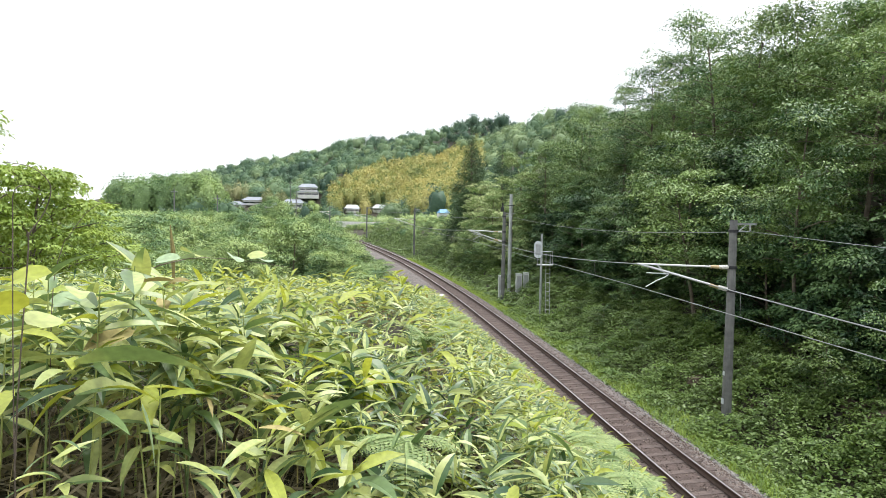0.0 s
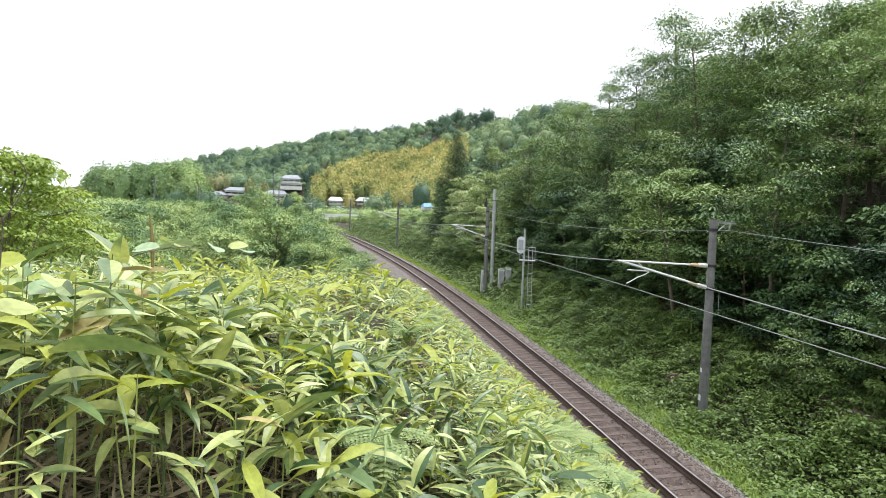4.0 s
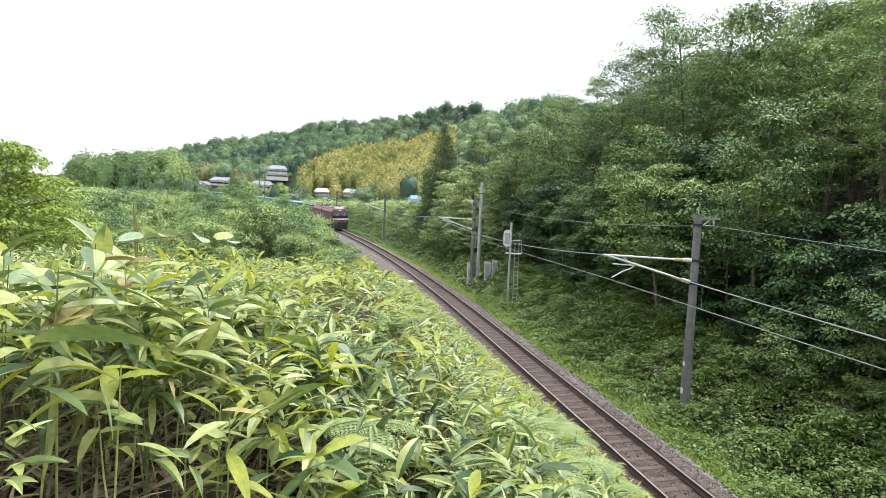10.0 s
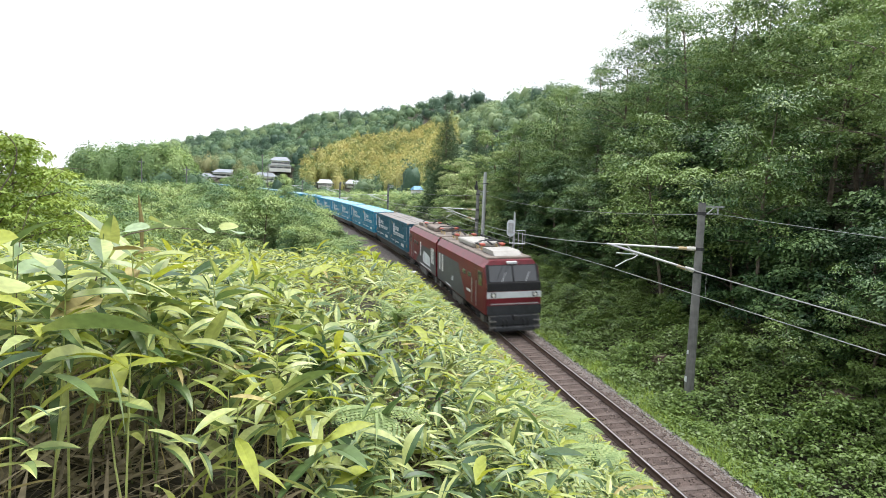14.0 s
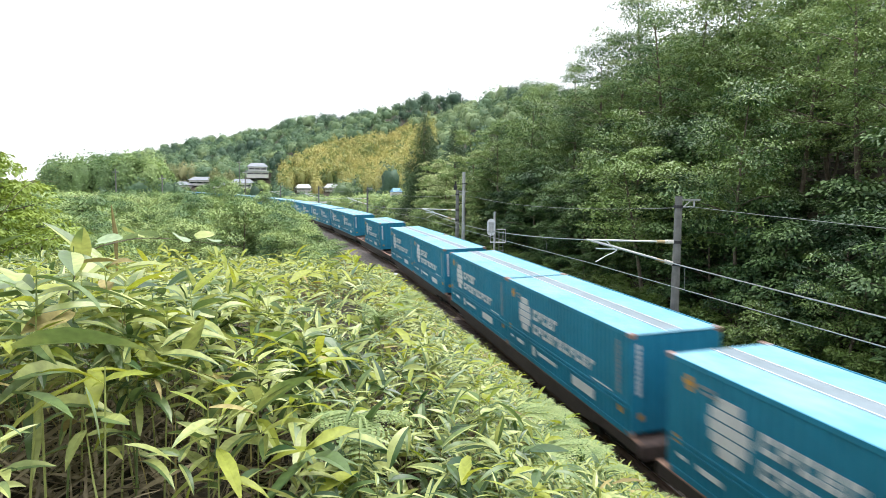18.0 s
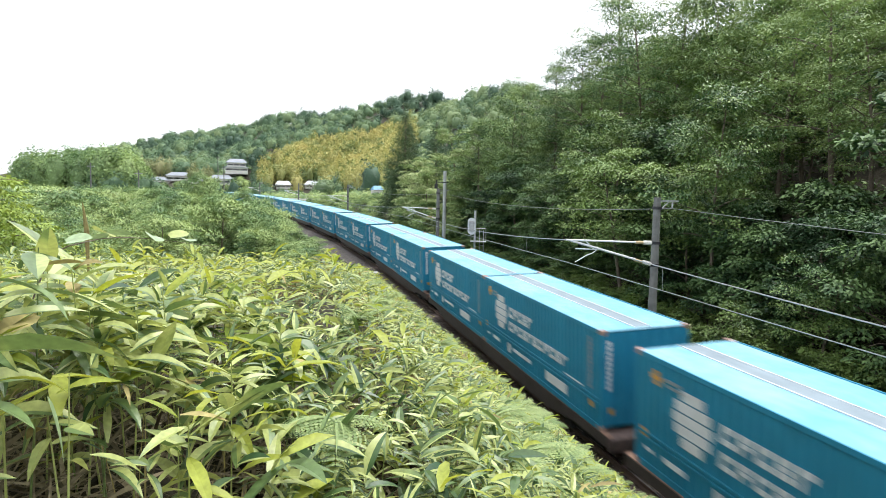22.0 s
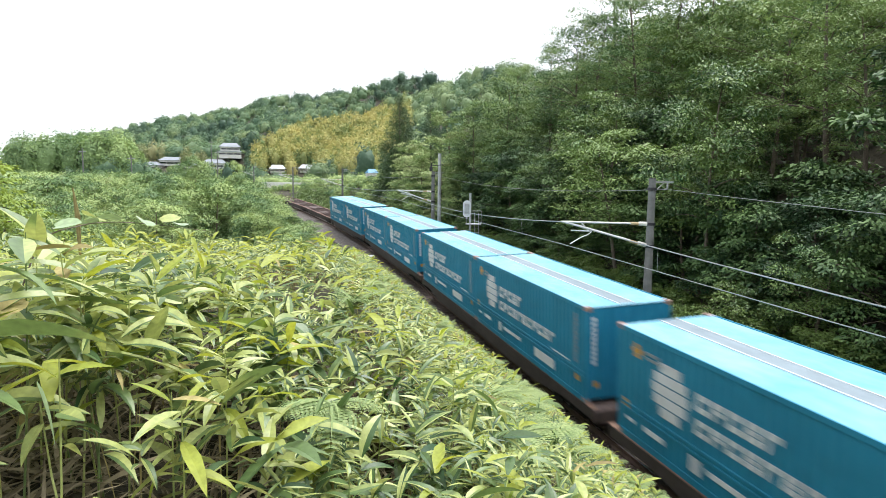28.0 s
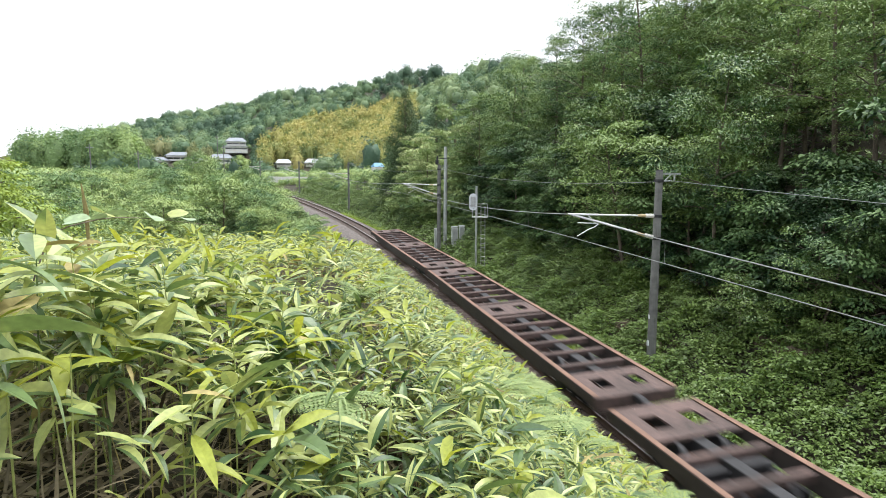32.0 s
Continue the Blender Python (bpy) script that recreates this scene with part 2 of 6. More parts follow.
CONIFER_LEAF = leafy("conifer_foliage", (0.026, 0.06, 0.026), (0.058, 0.108, 0.042), (0.105, 0.16, 0.06), 0.6, 0.1, 0.3, 0.2, 0.35, 0.3)
BAMBOO_LEAF = leafy("yellowing_bamboo_foliage", (0.13, 0.19, 0.07), (0.31, 0.33, 0.115), (0.5, 0.46, 0.18), 0.6, 0.2, 0.07, 0.1, 0.35, 0.2, (0.32, 0.6, 0.9), 3.0)
BEIGE_LEAF = leafy("beige_bamboo_foliage", (0.13, 0.17, 0.075), (0.24, 0.26, 0.12), (0.36, 0.36, 0.18), 0.6, 0.2, 0.1, 0.1, 0.35, 0.2, (0.34, 0.62, 0.92), 3.0)
# hill leaf lightened and blued so its colour carries the distance haze
HILL_LEAF = leafy("haze_tinted_hill_foliage", (0.06, 0.12, 0.065), (0.13, 0.215, 0.11), (0.23, 0.31, 0.15), 0.6, 0.16, 0.05, 0.1, 0.35, 0.16, (0.36, 0.62, 0.92), 2.0)
PALE_HILL_LEAF = leafy("pale_hill_foliage", (0.11, 0.175, 0.085), (0.18, 0.26, 0.125), (0.28, 0.355, 0.17), 0.6, 0.2, 0.05, 0.1, 0.35, 0.16, (0.36, 0.62, 0.92), 2.0)
DARK_HILL_LEAF = leafy("dark_hill_foliage", (0.045, 0.095, 0.06), (0.085, 0.15, 0.09), (0.14, 0.21, 0.115), 0.6, 0.12, 0.05, 0.1, 0.35, 0.16, (0.36, 0.62, 0.92), 2.0)
GROVE_LEAF = leafy("grove_foliage", (0.11, 0.19, 0.08), (0.2, 0.3, 0.12), (0.32, 0.42, 0.16), 0.55, 0.2, 0.04, 0.1, 0.35, 0.16, (0.36, 0.62, 0.92), 2.0)
FLOWER_LEAF = leafy("blossoming_foliage", (0.1, 0.175, 0.05), (0.2, 0.29, 0.09), (0.46, 0.52, 0.26), 0.6, 0.15, 0.8, 0.2)
VERGE = leafy("bright_verge_grass", (0.11, 0.18, 0.03), (0.19, 0.28, 0.05), (0.28, 0.37, 0.075), 0.55, 0.2, 0.5, 0.2)
GRASS = leafy("verge_grass", (0.05, 0.1, 0.026), (0.095, 0.165, 0.04), (0.16, 0.24, 0.06), 0.55, 0.22, 0.5, 0.2)


STONE = leafy("ballast_stone", (0.05, 0.045, 0.042), (0.15, 0.14, 0.132), (0.27, 0.255, 0.245), 0.9, 0.0, 1.5, 0.0, 0.2, 0.7, (0.4, 0.8, 1.15), 60)
RUST_STONE = leafy("rust_stained_stone", (0.04, 0.029, 0.025), (0.09, 0.067, 0.058), (0.19, 0.15, 0.13), 0.9, 0.0, 1.5, 0.0, 0.2, 0.7, (0.4, 0.8, 1.15), 60)


# ---- mesh helpers ----
def mesh_of(name, verts, faces, mats, smooth=False, tone=None):
    """A mesh from arrays: faces is a list of (index array of n x k, material slot); tone shifts a plant's colour point by point."""
    me = bpy.data.meshes.new(name)
    verts = np.asarray(verts, np.float32).reshape(-1, 3)
    idx, start, slot, at = [], [], [], 0
    for f, sl in faces:
        f = np.asarray(f, np.int32)
        if not len(f):
            continue
        k = f.shape[1]
        idx.append(f.ravel())
        start.append(at + np.arange(len(f)) * k)
        slot.append(np.full(len(f), sl))
        at += f.size
    me.vertices.add(len(verts))
    me.vertices.foreach_set("co", verts.ravel())
    me.loops.add(at)
    me.loops.foreach_set("vertex_index", np.concatenate(idx))
    start = np.concatenate(start).astype(np.int32)
    me.polygons.add(len(start))
    me.polygons.foreach_set("loop_start", start)
    me.polygons.foreach_set("material_index", np.concatenate(slot).astype(np.int32))
    for m in mats:
        me.materials.append(m)
    me.update(calc_edges=True)
    if tone is not None:
        me.attributes.new("tone", "FLOAT", "POINT").data.foreach_set("value", np.asarray(tone, np.float32))
    if smooth:
        me.shade_smooth()
    if smooth == "folded":
        ev = np.empty(len(me.edges) * 2, np.int32)
        me.edges.foreach_get("vertices", ev)
        crease = (ev.reshape(-1, 2) % 3 == 1).all(1)
        me.attributes.new("sharp_edge", "BOOLEAN", "EDGE").data.foreach_set("value", crease)
    return me


def part(name, bm, mat, parent=None, label="", smooth=False):
    """Links a bmesh, or a ready mesh, as one object under a thing or part."""
    if isinstance(bm, bpy.types.Mesh):
        me = bm
    else:
        me = bpy.data.meshes.new(name)
        bm.normal_update()
        bm.to_mesh(me)
        bm.free()
        for m in mat if isinstance(mat, (list, tuple)) else (mat,):
            me.materials.append(m)
        if smooth:
            me.shade_smooth()
    ob = new(name, me)
    if parent:
        ob.parent = parent
    if label:
        ob["label"] = label
    return ob


def box(bm, x0, x1, y0, y1, z0, z1, bevel=0.0, slot=0):
    """A box with bevelled edges added to bm."""
    geom = bmesh.ops.create_cube(bm, size=1, matrix=Matrix.Translation(((x0 + x1) / 2, (y0 + y1) / 2, (z0 + z1) / 2)) @ Matrix.Diagonal((x1 - x0, y1 - y0, z1 - z0, 1)))
    vs = geom["verts"]
    faces = {f for v in vs for f in v.link_faces}
    for f in faces:
        f.material_index = slot
    if bevel:
        bmesh.ops.bevel(bm, geom=list({e for v in vs for e in v.link_edges}), offset=bevel, segments=1, affect="EDGES")
    return bm


def tube(bm, a, b, r0, r1=None, seg=8, slot=0, caps=True):
    """A round bar from a to b."""
    a, b = Vector(a), Vector(b)
    r1 = r0 if r1 is None else r1
    d = b - a
    m = Matrix.Translation((a + b) / 2) @ d.to_track_quat("Z", "Y").to_matrix().to_4x4()
    g = bmesh.ops.create_cone(bm, cap_ends=caps, segments=seg, radius1=r0, radius2=r1, depth=d.length, matrix=m)
    for f in {f for v in g["verts"] for f in v.link_faces}:
        f.material_index = slot
    return bm


def cable(bm, pts, radii, seg=6):
    """One connected round strand through pts."""
    pts = [Vector(p) for p in pts]
    rings = []
    for k, p in enumerate(pts):
        d = (pts[min(k + 1, len(pts) - 1)] - pts[max(k - 1, 0)]).normalized()
        u = d.orthogonal().normalized() if not rings else (u0 - u0.dot(d) * d).normalized()
        u0, w = u, d.cross(u)
        q = radii[k] if isinstance(radii, (list, tuple)) else radii
        rings.append([bm.verts.new(p + (u * math.cos(a) + w * math.sin(a)) * q) for a in np.arange(seg) * 2 * math.pi / seg])
    for a, b in zip(rings, rings[1:]):
        for k in range(seg):
            bm.faces.new((a[k], a[(k + 1) % seg], b[(k + 1) % seg], b[k]))
    return bm


def corrugated(bm, axis, a0, a1, fixed, z0, z1, pitch, depth):
    """A folded metal sheet: runs along axis 0 (x) or 1 (y) at a fixed other coordinate, its folds going inward by depth."""
    n = max(1, int((a1 - a0) / pitch))
    step = (a1 - a0) / n
    at, dep = [], []
    for k in range(n):
        at += [a0 + k * step, a0 + (k + 0.4) * step, a0 + (k + 0.5) * step, a0 + (k + 0.9) * step]
        dep += [0, 0, depth, depth]
    at.append(a1)
    dep.append(0)
    inward = -1 if fixed > 0 else 1
    low, top = [], []
    for a, d in zip(at, dep):
        f = fixed + inward * d
        low.append(bm.verts.new((a, f, z0) if axis == 0 else (f, a, z0)))
        top.append(bm.verts.new((a, f, z1) if axis == 0 else (f, a, z1)))
    for k in range(len(at) - 1):
        bm.faces.new((low[k], low[k + 1], top[k + 1], top[k]))
    return bm


def poly_prism(bm, pts, y0, y1, slot=0):
    """A flat outline in x and z, given thickness from y0 to y1."""
    a = [bm.verts.new((x, y0, z)) for x, z in pts]
    b = [bm.verts.new((x, y1, z)) for x, z in pts]
    n = len(pts)
    fs = [bm.faces.new(a), bm.faces.new(b[::-1])]
    fs += [bm.faces.new((a[i], b[i], b[(i + 1) % n], a[(i + 1) % n])) for i in range(n)]
    for f in fs:
        f.material_index = slot
    bmesh.ops.recalc_face_normals(bm, faces=fs)
    return bm


def swept(profile, places, turns):
    """Vertices and quads of a closed profile (off, up) swept along the line."""
    n = len(profile)
    v = np.array([beside(s, o, u) for s in places for o, u in profile])
    i, j = np.meshgrid(np.arange(len(places) - 1), np.arange(n if turns else n - 1), indexing="ij")
    k = (j + 1) % n
    f = np.stack([i * n + j, i * n + k, (i + 1) * n + k, (i + 1) * n + j], -1).reshape(-1, 4)
    return v, f


def unit(v):
    return v / (np.linalg.norm(v, axis=-1, keepdims=True) + 1e-9)


def leaf_quads(p, d, up, length, width, fold=0.15):
    """Pointed leaves as folded rhombs: places, directions, upward sides and sizes as arrays."""
    d = unit(d)
    side = unit(np.cross(d, up))
    nrm = np.cross(side, d)
    L, W = np.asarray(length)[:, None], np.asarray(width)[:, None]
    v = np.stack([p, p + d * L * 0.45 + side * W / 2 + nrm * W * fold, p + d * L - nrm * L * 0.12, p + d * L * 0.45 - side * W / 2 + nrm * W * fold], 1)
    n = len(p)
    return v.reshape(-1, 3), np.arange(n * 4).reshape(n, 4)


def blade_leaves(p, az, el, length, width, droop, seg=3, roll=0.0):
    """Long arching leaves, each a strip with a folded midrib. All arguments are arrays."""
    n = len(p)
    t = np.linspace(0, 1, seg + 1)
    prof = np.array([0.35, 1.0, 0.8, 0.0]) if seg == 3 else (np.array([0.5, 1.0, 0.0]) if seg == 2 else np.array([0.25, 0.85, 1.0, 0.82, 0.5, 0.0]))
    e = el[:, None] - droop[:, None] * t
    step = length[:, None] / seg
    hx = np.concatenate([np.zeros((n, 1)), np.cumsum(np.cos(e[:, :-1]) * step, 1)], 1)
    hz = np.concatenate([np.zeros((n, 1)), np.cumsum(np.sin(e[:, :-1]) * step, 1)], 1)
    dirx, diry = np.cos(az)[:, None], np.sin(az)[:, None]
    mid = np.stack([p[:, 0:1] + dirx * hx, p[:, 1:2] + diry * hx, p[:, 2:3] + hz], -1)
    rl = np.broadcast_to(np.asarray(roll, float), (n,))
    side = np.stack([-np.sin(az) * np.cos(rl), np.cos(az) * np.cos(rl), np.sin(rl)], -1)[:, None, :]
    w = (width[:, None] * prof / 2)[..., None]
    lift = np.array([0, 0, 1.0]) * w * 0.35
    left, right = mid + side * w + lift, mid - side * w + lift
    v = np.stack([left, mid, right], 2)
    base = np.arange(n)[:, None, None] * (seg + 1) * 3
    i = np.arange(seg)[None, :, None] * 3
    f = np.concatenate([base + i + np.array([0, 1, 4, 3])[None, None, :], base + i + np.array([1, 2, 5, 4])[None, None, :]], 1)
    return v.reshape(-1, 3), f.reshape(-1, 4)


def joined(bits):
    """Several (verts, faces) as one."""
    v, f, at = [], [], 0
    for a, b in bits:
        v.append(a)
        f.append(b + at)
        at += len(a)
    return np.concatenate(v), np.concatenate(f)


# ---- the lie of the land ----
RIDGE = [(-330, 620, 4, 90), (-262, 605, 22, 150), (-246, 601, 31, 200), (-197, 588, 55, 230), (-137, 584, 64, 245), (-90, 553, 72, 250), (-46, 518, 70, 240), (-8, 470, 72, 235), (8, 440, 73, 200), (19, 429, 72.5, 170), (34, 380, 60, 130), (46, 327, 57, 112), (52, 270, 51, 95), (60, 194, 36, 84), (66, 120, 30, 60), (62, 50, 25, 54), (62, -60, 24, 54), (62, -200, 24, 54)]
KNOLL = [(-73, 297, 20, 34), (-64, 318, 24, 40)]


def smooth01(t):
    t = np.clip(t, 0, 1)
    return t * t * (3 - 2 * t)


def canopy(x, y, s, off, rz):
    """Height of the top of the plants on the near bank: flat by the crest, sloping down to the rails and dying away ahead."""
    slope = 6.86 - 0.8 * (off + 9.2)
    top = 6.05 + 0.72 * np.clip((-x - 0.2) / 1.0, 0, 1) * np.interp(y, [2.2, 4.0, 8.5], [1.0, 0.72, 0.3])
    ahead = np.interp(y, [-60, 8.5, 10, 14, 30, 45, 60], [9, 9, 6.2, 5.5, 3.6, 2.0, 1.5])
    toe = rz + 0.35 + np.maximum(0, -off - np.interp(s, [0, 30, 46, 60], [1.15, 1.35, 2.4, 3.0])) * 1.3
    return np.minimum(np.minimum(slope, toe), np.minimum(top, ahead))


def ground(x, y):
    """Height of the ground at places given as arrays."""
    x, y = np.asarray(x, float), np.asarray(y, float)
    s, off = line_coords(x, y)
    rz = np.interp(np.clip(s, -60, 240), _s, _z)
    # bank on the left: follows its cover of plants, then falls to the valley
    cover = canopy(x, y, s, off, rz)
    depth = np.interp(-off, [1.6, 3.0, 8.0, 9.0], [0.45, 0.7, 0.75, 0.95])
    fall = smooth01((-off - 11.0) / 15) * np.maximum(0, cover - depth - 1.6)
    left = cover - depth - fall + rz * 0.35 * smooth01((-off - 14) / 20)
    # hillside on the right
    o = np.maximum(0, off)
    right = rz - 0.4 + smooth01((o - 3.2) / 4.0) * 1.5 + np.maximum(0, o - 7.5) * np.interp(s, [0, 60, 90, 120], [0.62, 0.62, 0.4, 0.25])
    right = np.minimum(right, rz + 17)
    hill = np.zeros_like(x)
    for (ax, ay, ah, aw), (bx, by, bh, bw) in [*zip(RIDGE, RIDGE[1:]), tuple(KNOLL)]:
        ex, ey = bx - ax, by - ay
        t = np.clip(((x - ax) * ex + (y - ay) * ey) / (ex * ex + ey * ey), 0, 1)
        d = np.hypot(x - ax - t * ex, y - ay - t * ey)
        h, w = ah + (bh - ah) * t, aw + (bw - aw) * t
        hill = np.maximum(hill, h * np.clip(1 - d / w, 0, 1) ** 1.25)
    z = np.where(off < 0, left, np.maximum(right, 0))
    far = smooth01((np.hypot(x, y) - 110) / 90)
    z = z * (1 - far) + (4.5 + np.clip((np.hypot(x, y) - 150) * 0.003, 0, 1.6)) * far
    near_line = smooth01((np.abs(off) - 6) / 14)
    z = np.maximum(z, (hill + 1.0) * near_line)
    bed = np.where(off < 0, smooth01((-off - 1.3) / 0.8), smooth01((off - 2.4) / 1.6))
    return z * bed + (rz - 0.45) * (1 - bed)


gx = np.concatenate([-np.geomspace(2200, 27, 34), np.arange(-25, 36, 0.45), np.geomspace(37, 1800, 40)])
gy = np.concatenate([-np.geomspace(900, 12, 16), np.arange(-10, 66, 0.5), np.geomspace(67, 3000, 60)])
GX, GY = np.meshgrid(gx, gy, indexing="ij")
GZ = ground(GX, GY)
i, j = np.meshgrid(np.arange(len(gx) - 1), np.arange(len(gy) - 1), indexing="ij")
gi = i * len(gy) + j
land = new("ground", mesh_of("ground", np.stack([GX, GY, GZ], -1), [(np.stack([gi, gi + len(gy), gi + len(gy) + 1, gi + 1], -1).reshape(-1, 4), 0)], [SOIL], True))
tagged(land, "dark earth and leaf litter of banks, valley and wooded hill", "ground", kind="structure")


def above(x, y, dz=0.0):
    return float(ground(np.array([x]), np.array([y]))[0]) + dz

# ---- the track ----
track = tagged(new("railway_track"), "single railway track with rusty rails, sleepers and grey ballast", "railway track", kind="structure")
places = np.concatenate([np.arange(-30, 60, 1.0), np.arange(60, 330, 3.0)])
v, f = swept([(-3.0, -0.75), (-2.3, -0.42), (-1.5, -0.2), (-0.95, -0.2), (0.95, -0.2), (1.3, -0.22), (1.8, -0.46), (2.6, -0.95)], places, False)
nf = len(places) - 1
slots = np.tile(np.array([0, 0, 0, 1, 0, 0, 0]), nf)
bed = part("ballast_bed", mesh_of("ballast_bed", v, [(f[slots == 0], 0), (f[slots == 1], 1)], [STONE_BED, RUSTY_BED]), None, track)
for side in (-1, 1):
    c = side * 0.565
    prof = [(c - 0.062, -0.174), (c - 0.062, -0.16), (c - 0.012, -0.135), (c - 0.01, -0.045), (c - 0.036, -0.035), (c - 0.036, -0.008), (c - 0.026, 0), (c + 0.026, 0), (c + 0.036, -0.008), (c + 0.036, -0.035), (c + 0.01, -0.045), (c + 0.012, -0.135), (c + 0.062, -0.16), (c + 0.062, -0.174)]
    v, f = swept(prof, places, True)
    top = np.tile(np.arange(14) == 6, nf)
    part("rail", mesh_of("rail", v, [(f[~top], 0), (f[top], 1)], [RAIL_RUST, RAIL_TOP]), None, track)


# ---- freight wagon, container, locomotive ----
UNDER = material("grimy_brown_underframe", (0.042, 0.034, 0.03), 0.8, spread=0.35, scale=6, bump=0.2)


def wheel_set(parent, x, r=0.43):
    for y in (-0.55, 0.55):
        bm = bmesh.new()
        tube(bm, (x, y - 0.06, r), (x, y + 0.06, r), r, seg=24)
        tube(bm, (x, y - 0.09 * (1 if y < 0 else -1), r), (x, y, r), 0.12, seg=12)
        part("wheel", bm, DARK_METAL, parent, smooth=False)


def bogie(parent, x, base=1.9):
    bm = bmesh.new()
    for y in (-0.92, 0.92):
        box(bm, x - 1.35, x + 1.35, y - 0.07, y + 0.07, 0.38, 0.6, 0.02)
        box(bm, x - 0.3, x + 0.3, y - 0.1, y + 0.1, 0.22, 0.7, 0.02)
        for dx in (-base / 2, base / 2):
            box(bm, x + dx - 0.14, x + dx + 0.14, y - 0.12, y + 0.12, 0.3, 0.56, 0.03)
    box(bm, x - 0.25, x + 0.25, -0.9, 0.9, 0.45, 0.75, 0.02)
    b = part("bogie", bm, DARK_METAL, parent)
    for dx in (-base / 2, base / 2):
        wheel_set(b, x + dx)
    return b


def make_wagon():
    w = tagged(new("flat_wagon"), "rust-brown skeletal container flat wagon on the track", "wagon", "wagons of the freight train")
    half = 9.8
    for y in (-1.0, 1.0):
        bm = bmesh.new()
        pts = [(-half, 0.98), (half, 0.98), (half, 0.72), (half - 1.8, 0.72), (half - 3.6, 0.5), (-half + 3.6, 0.5), (-half + 1.8, 0.72), (-half, 0.72)]
        poly_prism(bm, pts, y * 1.19 - 0.07, y * 1.19 + 0.07)
        part("side_sill", bm, UNDER, w)
        bm = bmesh.new()
        box(bm, -half, half, y * 1.17 - 0.075, y * 1.17 + 0.075, 0.985, 1.005, 0.004)
        part("sill_flange", bm, SILL_RUST, w, "top flange streaked with orange rust")
    bm = bmesh.new()
    box(bm, -half, half, -0.16, 0.16, 0.55, 0.88, 0.02)
    part("centre_sill", bm, DARK_METAL, w)
    for x in np.arange(-7.2, 7.3, 1.2):
        if abs(x) > 0.5:
            bm = bmesh.new()
            box(bm, x - 0.09, x + 0.09, -1.12, 1.12, 0.76, 0.955, 0.01)
            part("crossbar", bm, DECK_RUST, w)
    for x0, x1 in ((-half, -8.0), (8.0, half), (-0.9, 0.9)):
        bm = bmesh.new()
        xs, ys = [x0, x0 + 0.55, x1 - 0.55, x1], [-1.12, -0.75, -0.3, 0.3, 0.75, 1.12]
        grid = [[bm.verts.new((px, py, 0.965)) for py in ys] for px in xs]
        for p in range(3):
            for q in range(5):
                if not (p == 1 and q in (1, 3)):
                    bm.faces.new((grid[p][q], grid[p + 1][q], grid[p + 1][q + 1], grid[p][q + 1]))
        g = bmesh.ops.extrude_face_region(bm, geom=bm.faces[:])
        for vt in g["geom"]:
            if isinstance(vt, bmesh.types.BMVert):
                vt.co.z -= 0.06
        bmesh.ops.recalc_face_normals(bm, faces=bm.faces[:])
        part("deck_plate", bm, DECK_RUST, w, "brown deck plate with two holes")
    for x in (-half, half):
        bm = bmesh.new()
        box(bm, x - 0.07, x + 0.07, -1.24, 1.24, 0.62, 0.97, 0.02)
        part("end_beam", bm, DECK_RUST, w)
        bm = bmesh.new()
        sgn = 1 if x > 0 else -1
        box(bm, min(x, x + sgn * 0.42), max(x, x + sgn * 0.42), -0.1, 0.1, 0.72, 0.94, 0.03)
        part("coupler", bm, DARK_METAL, w)
    for x in (-7.1, 7.1):
        bogie(w, x)
    for y in (-0.75, 0.75):
        bm = bmesh.new()
        tube(bm, (-1.6, y, 0.5), (0.6, y, 0.5), 0.16, seg=12)
        box(bm, 1.1, 2.2, y - 0.2, y + 0.2, 0.3, 0.62, 0.03)
        part("brake_gear", bm, DARK_METAL, w)
    return w


CL, CW, CH = 9.41, 2.49, 2.6


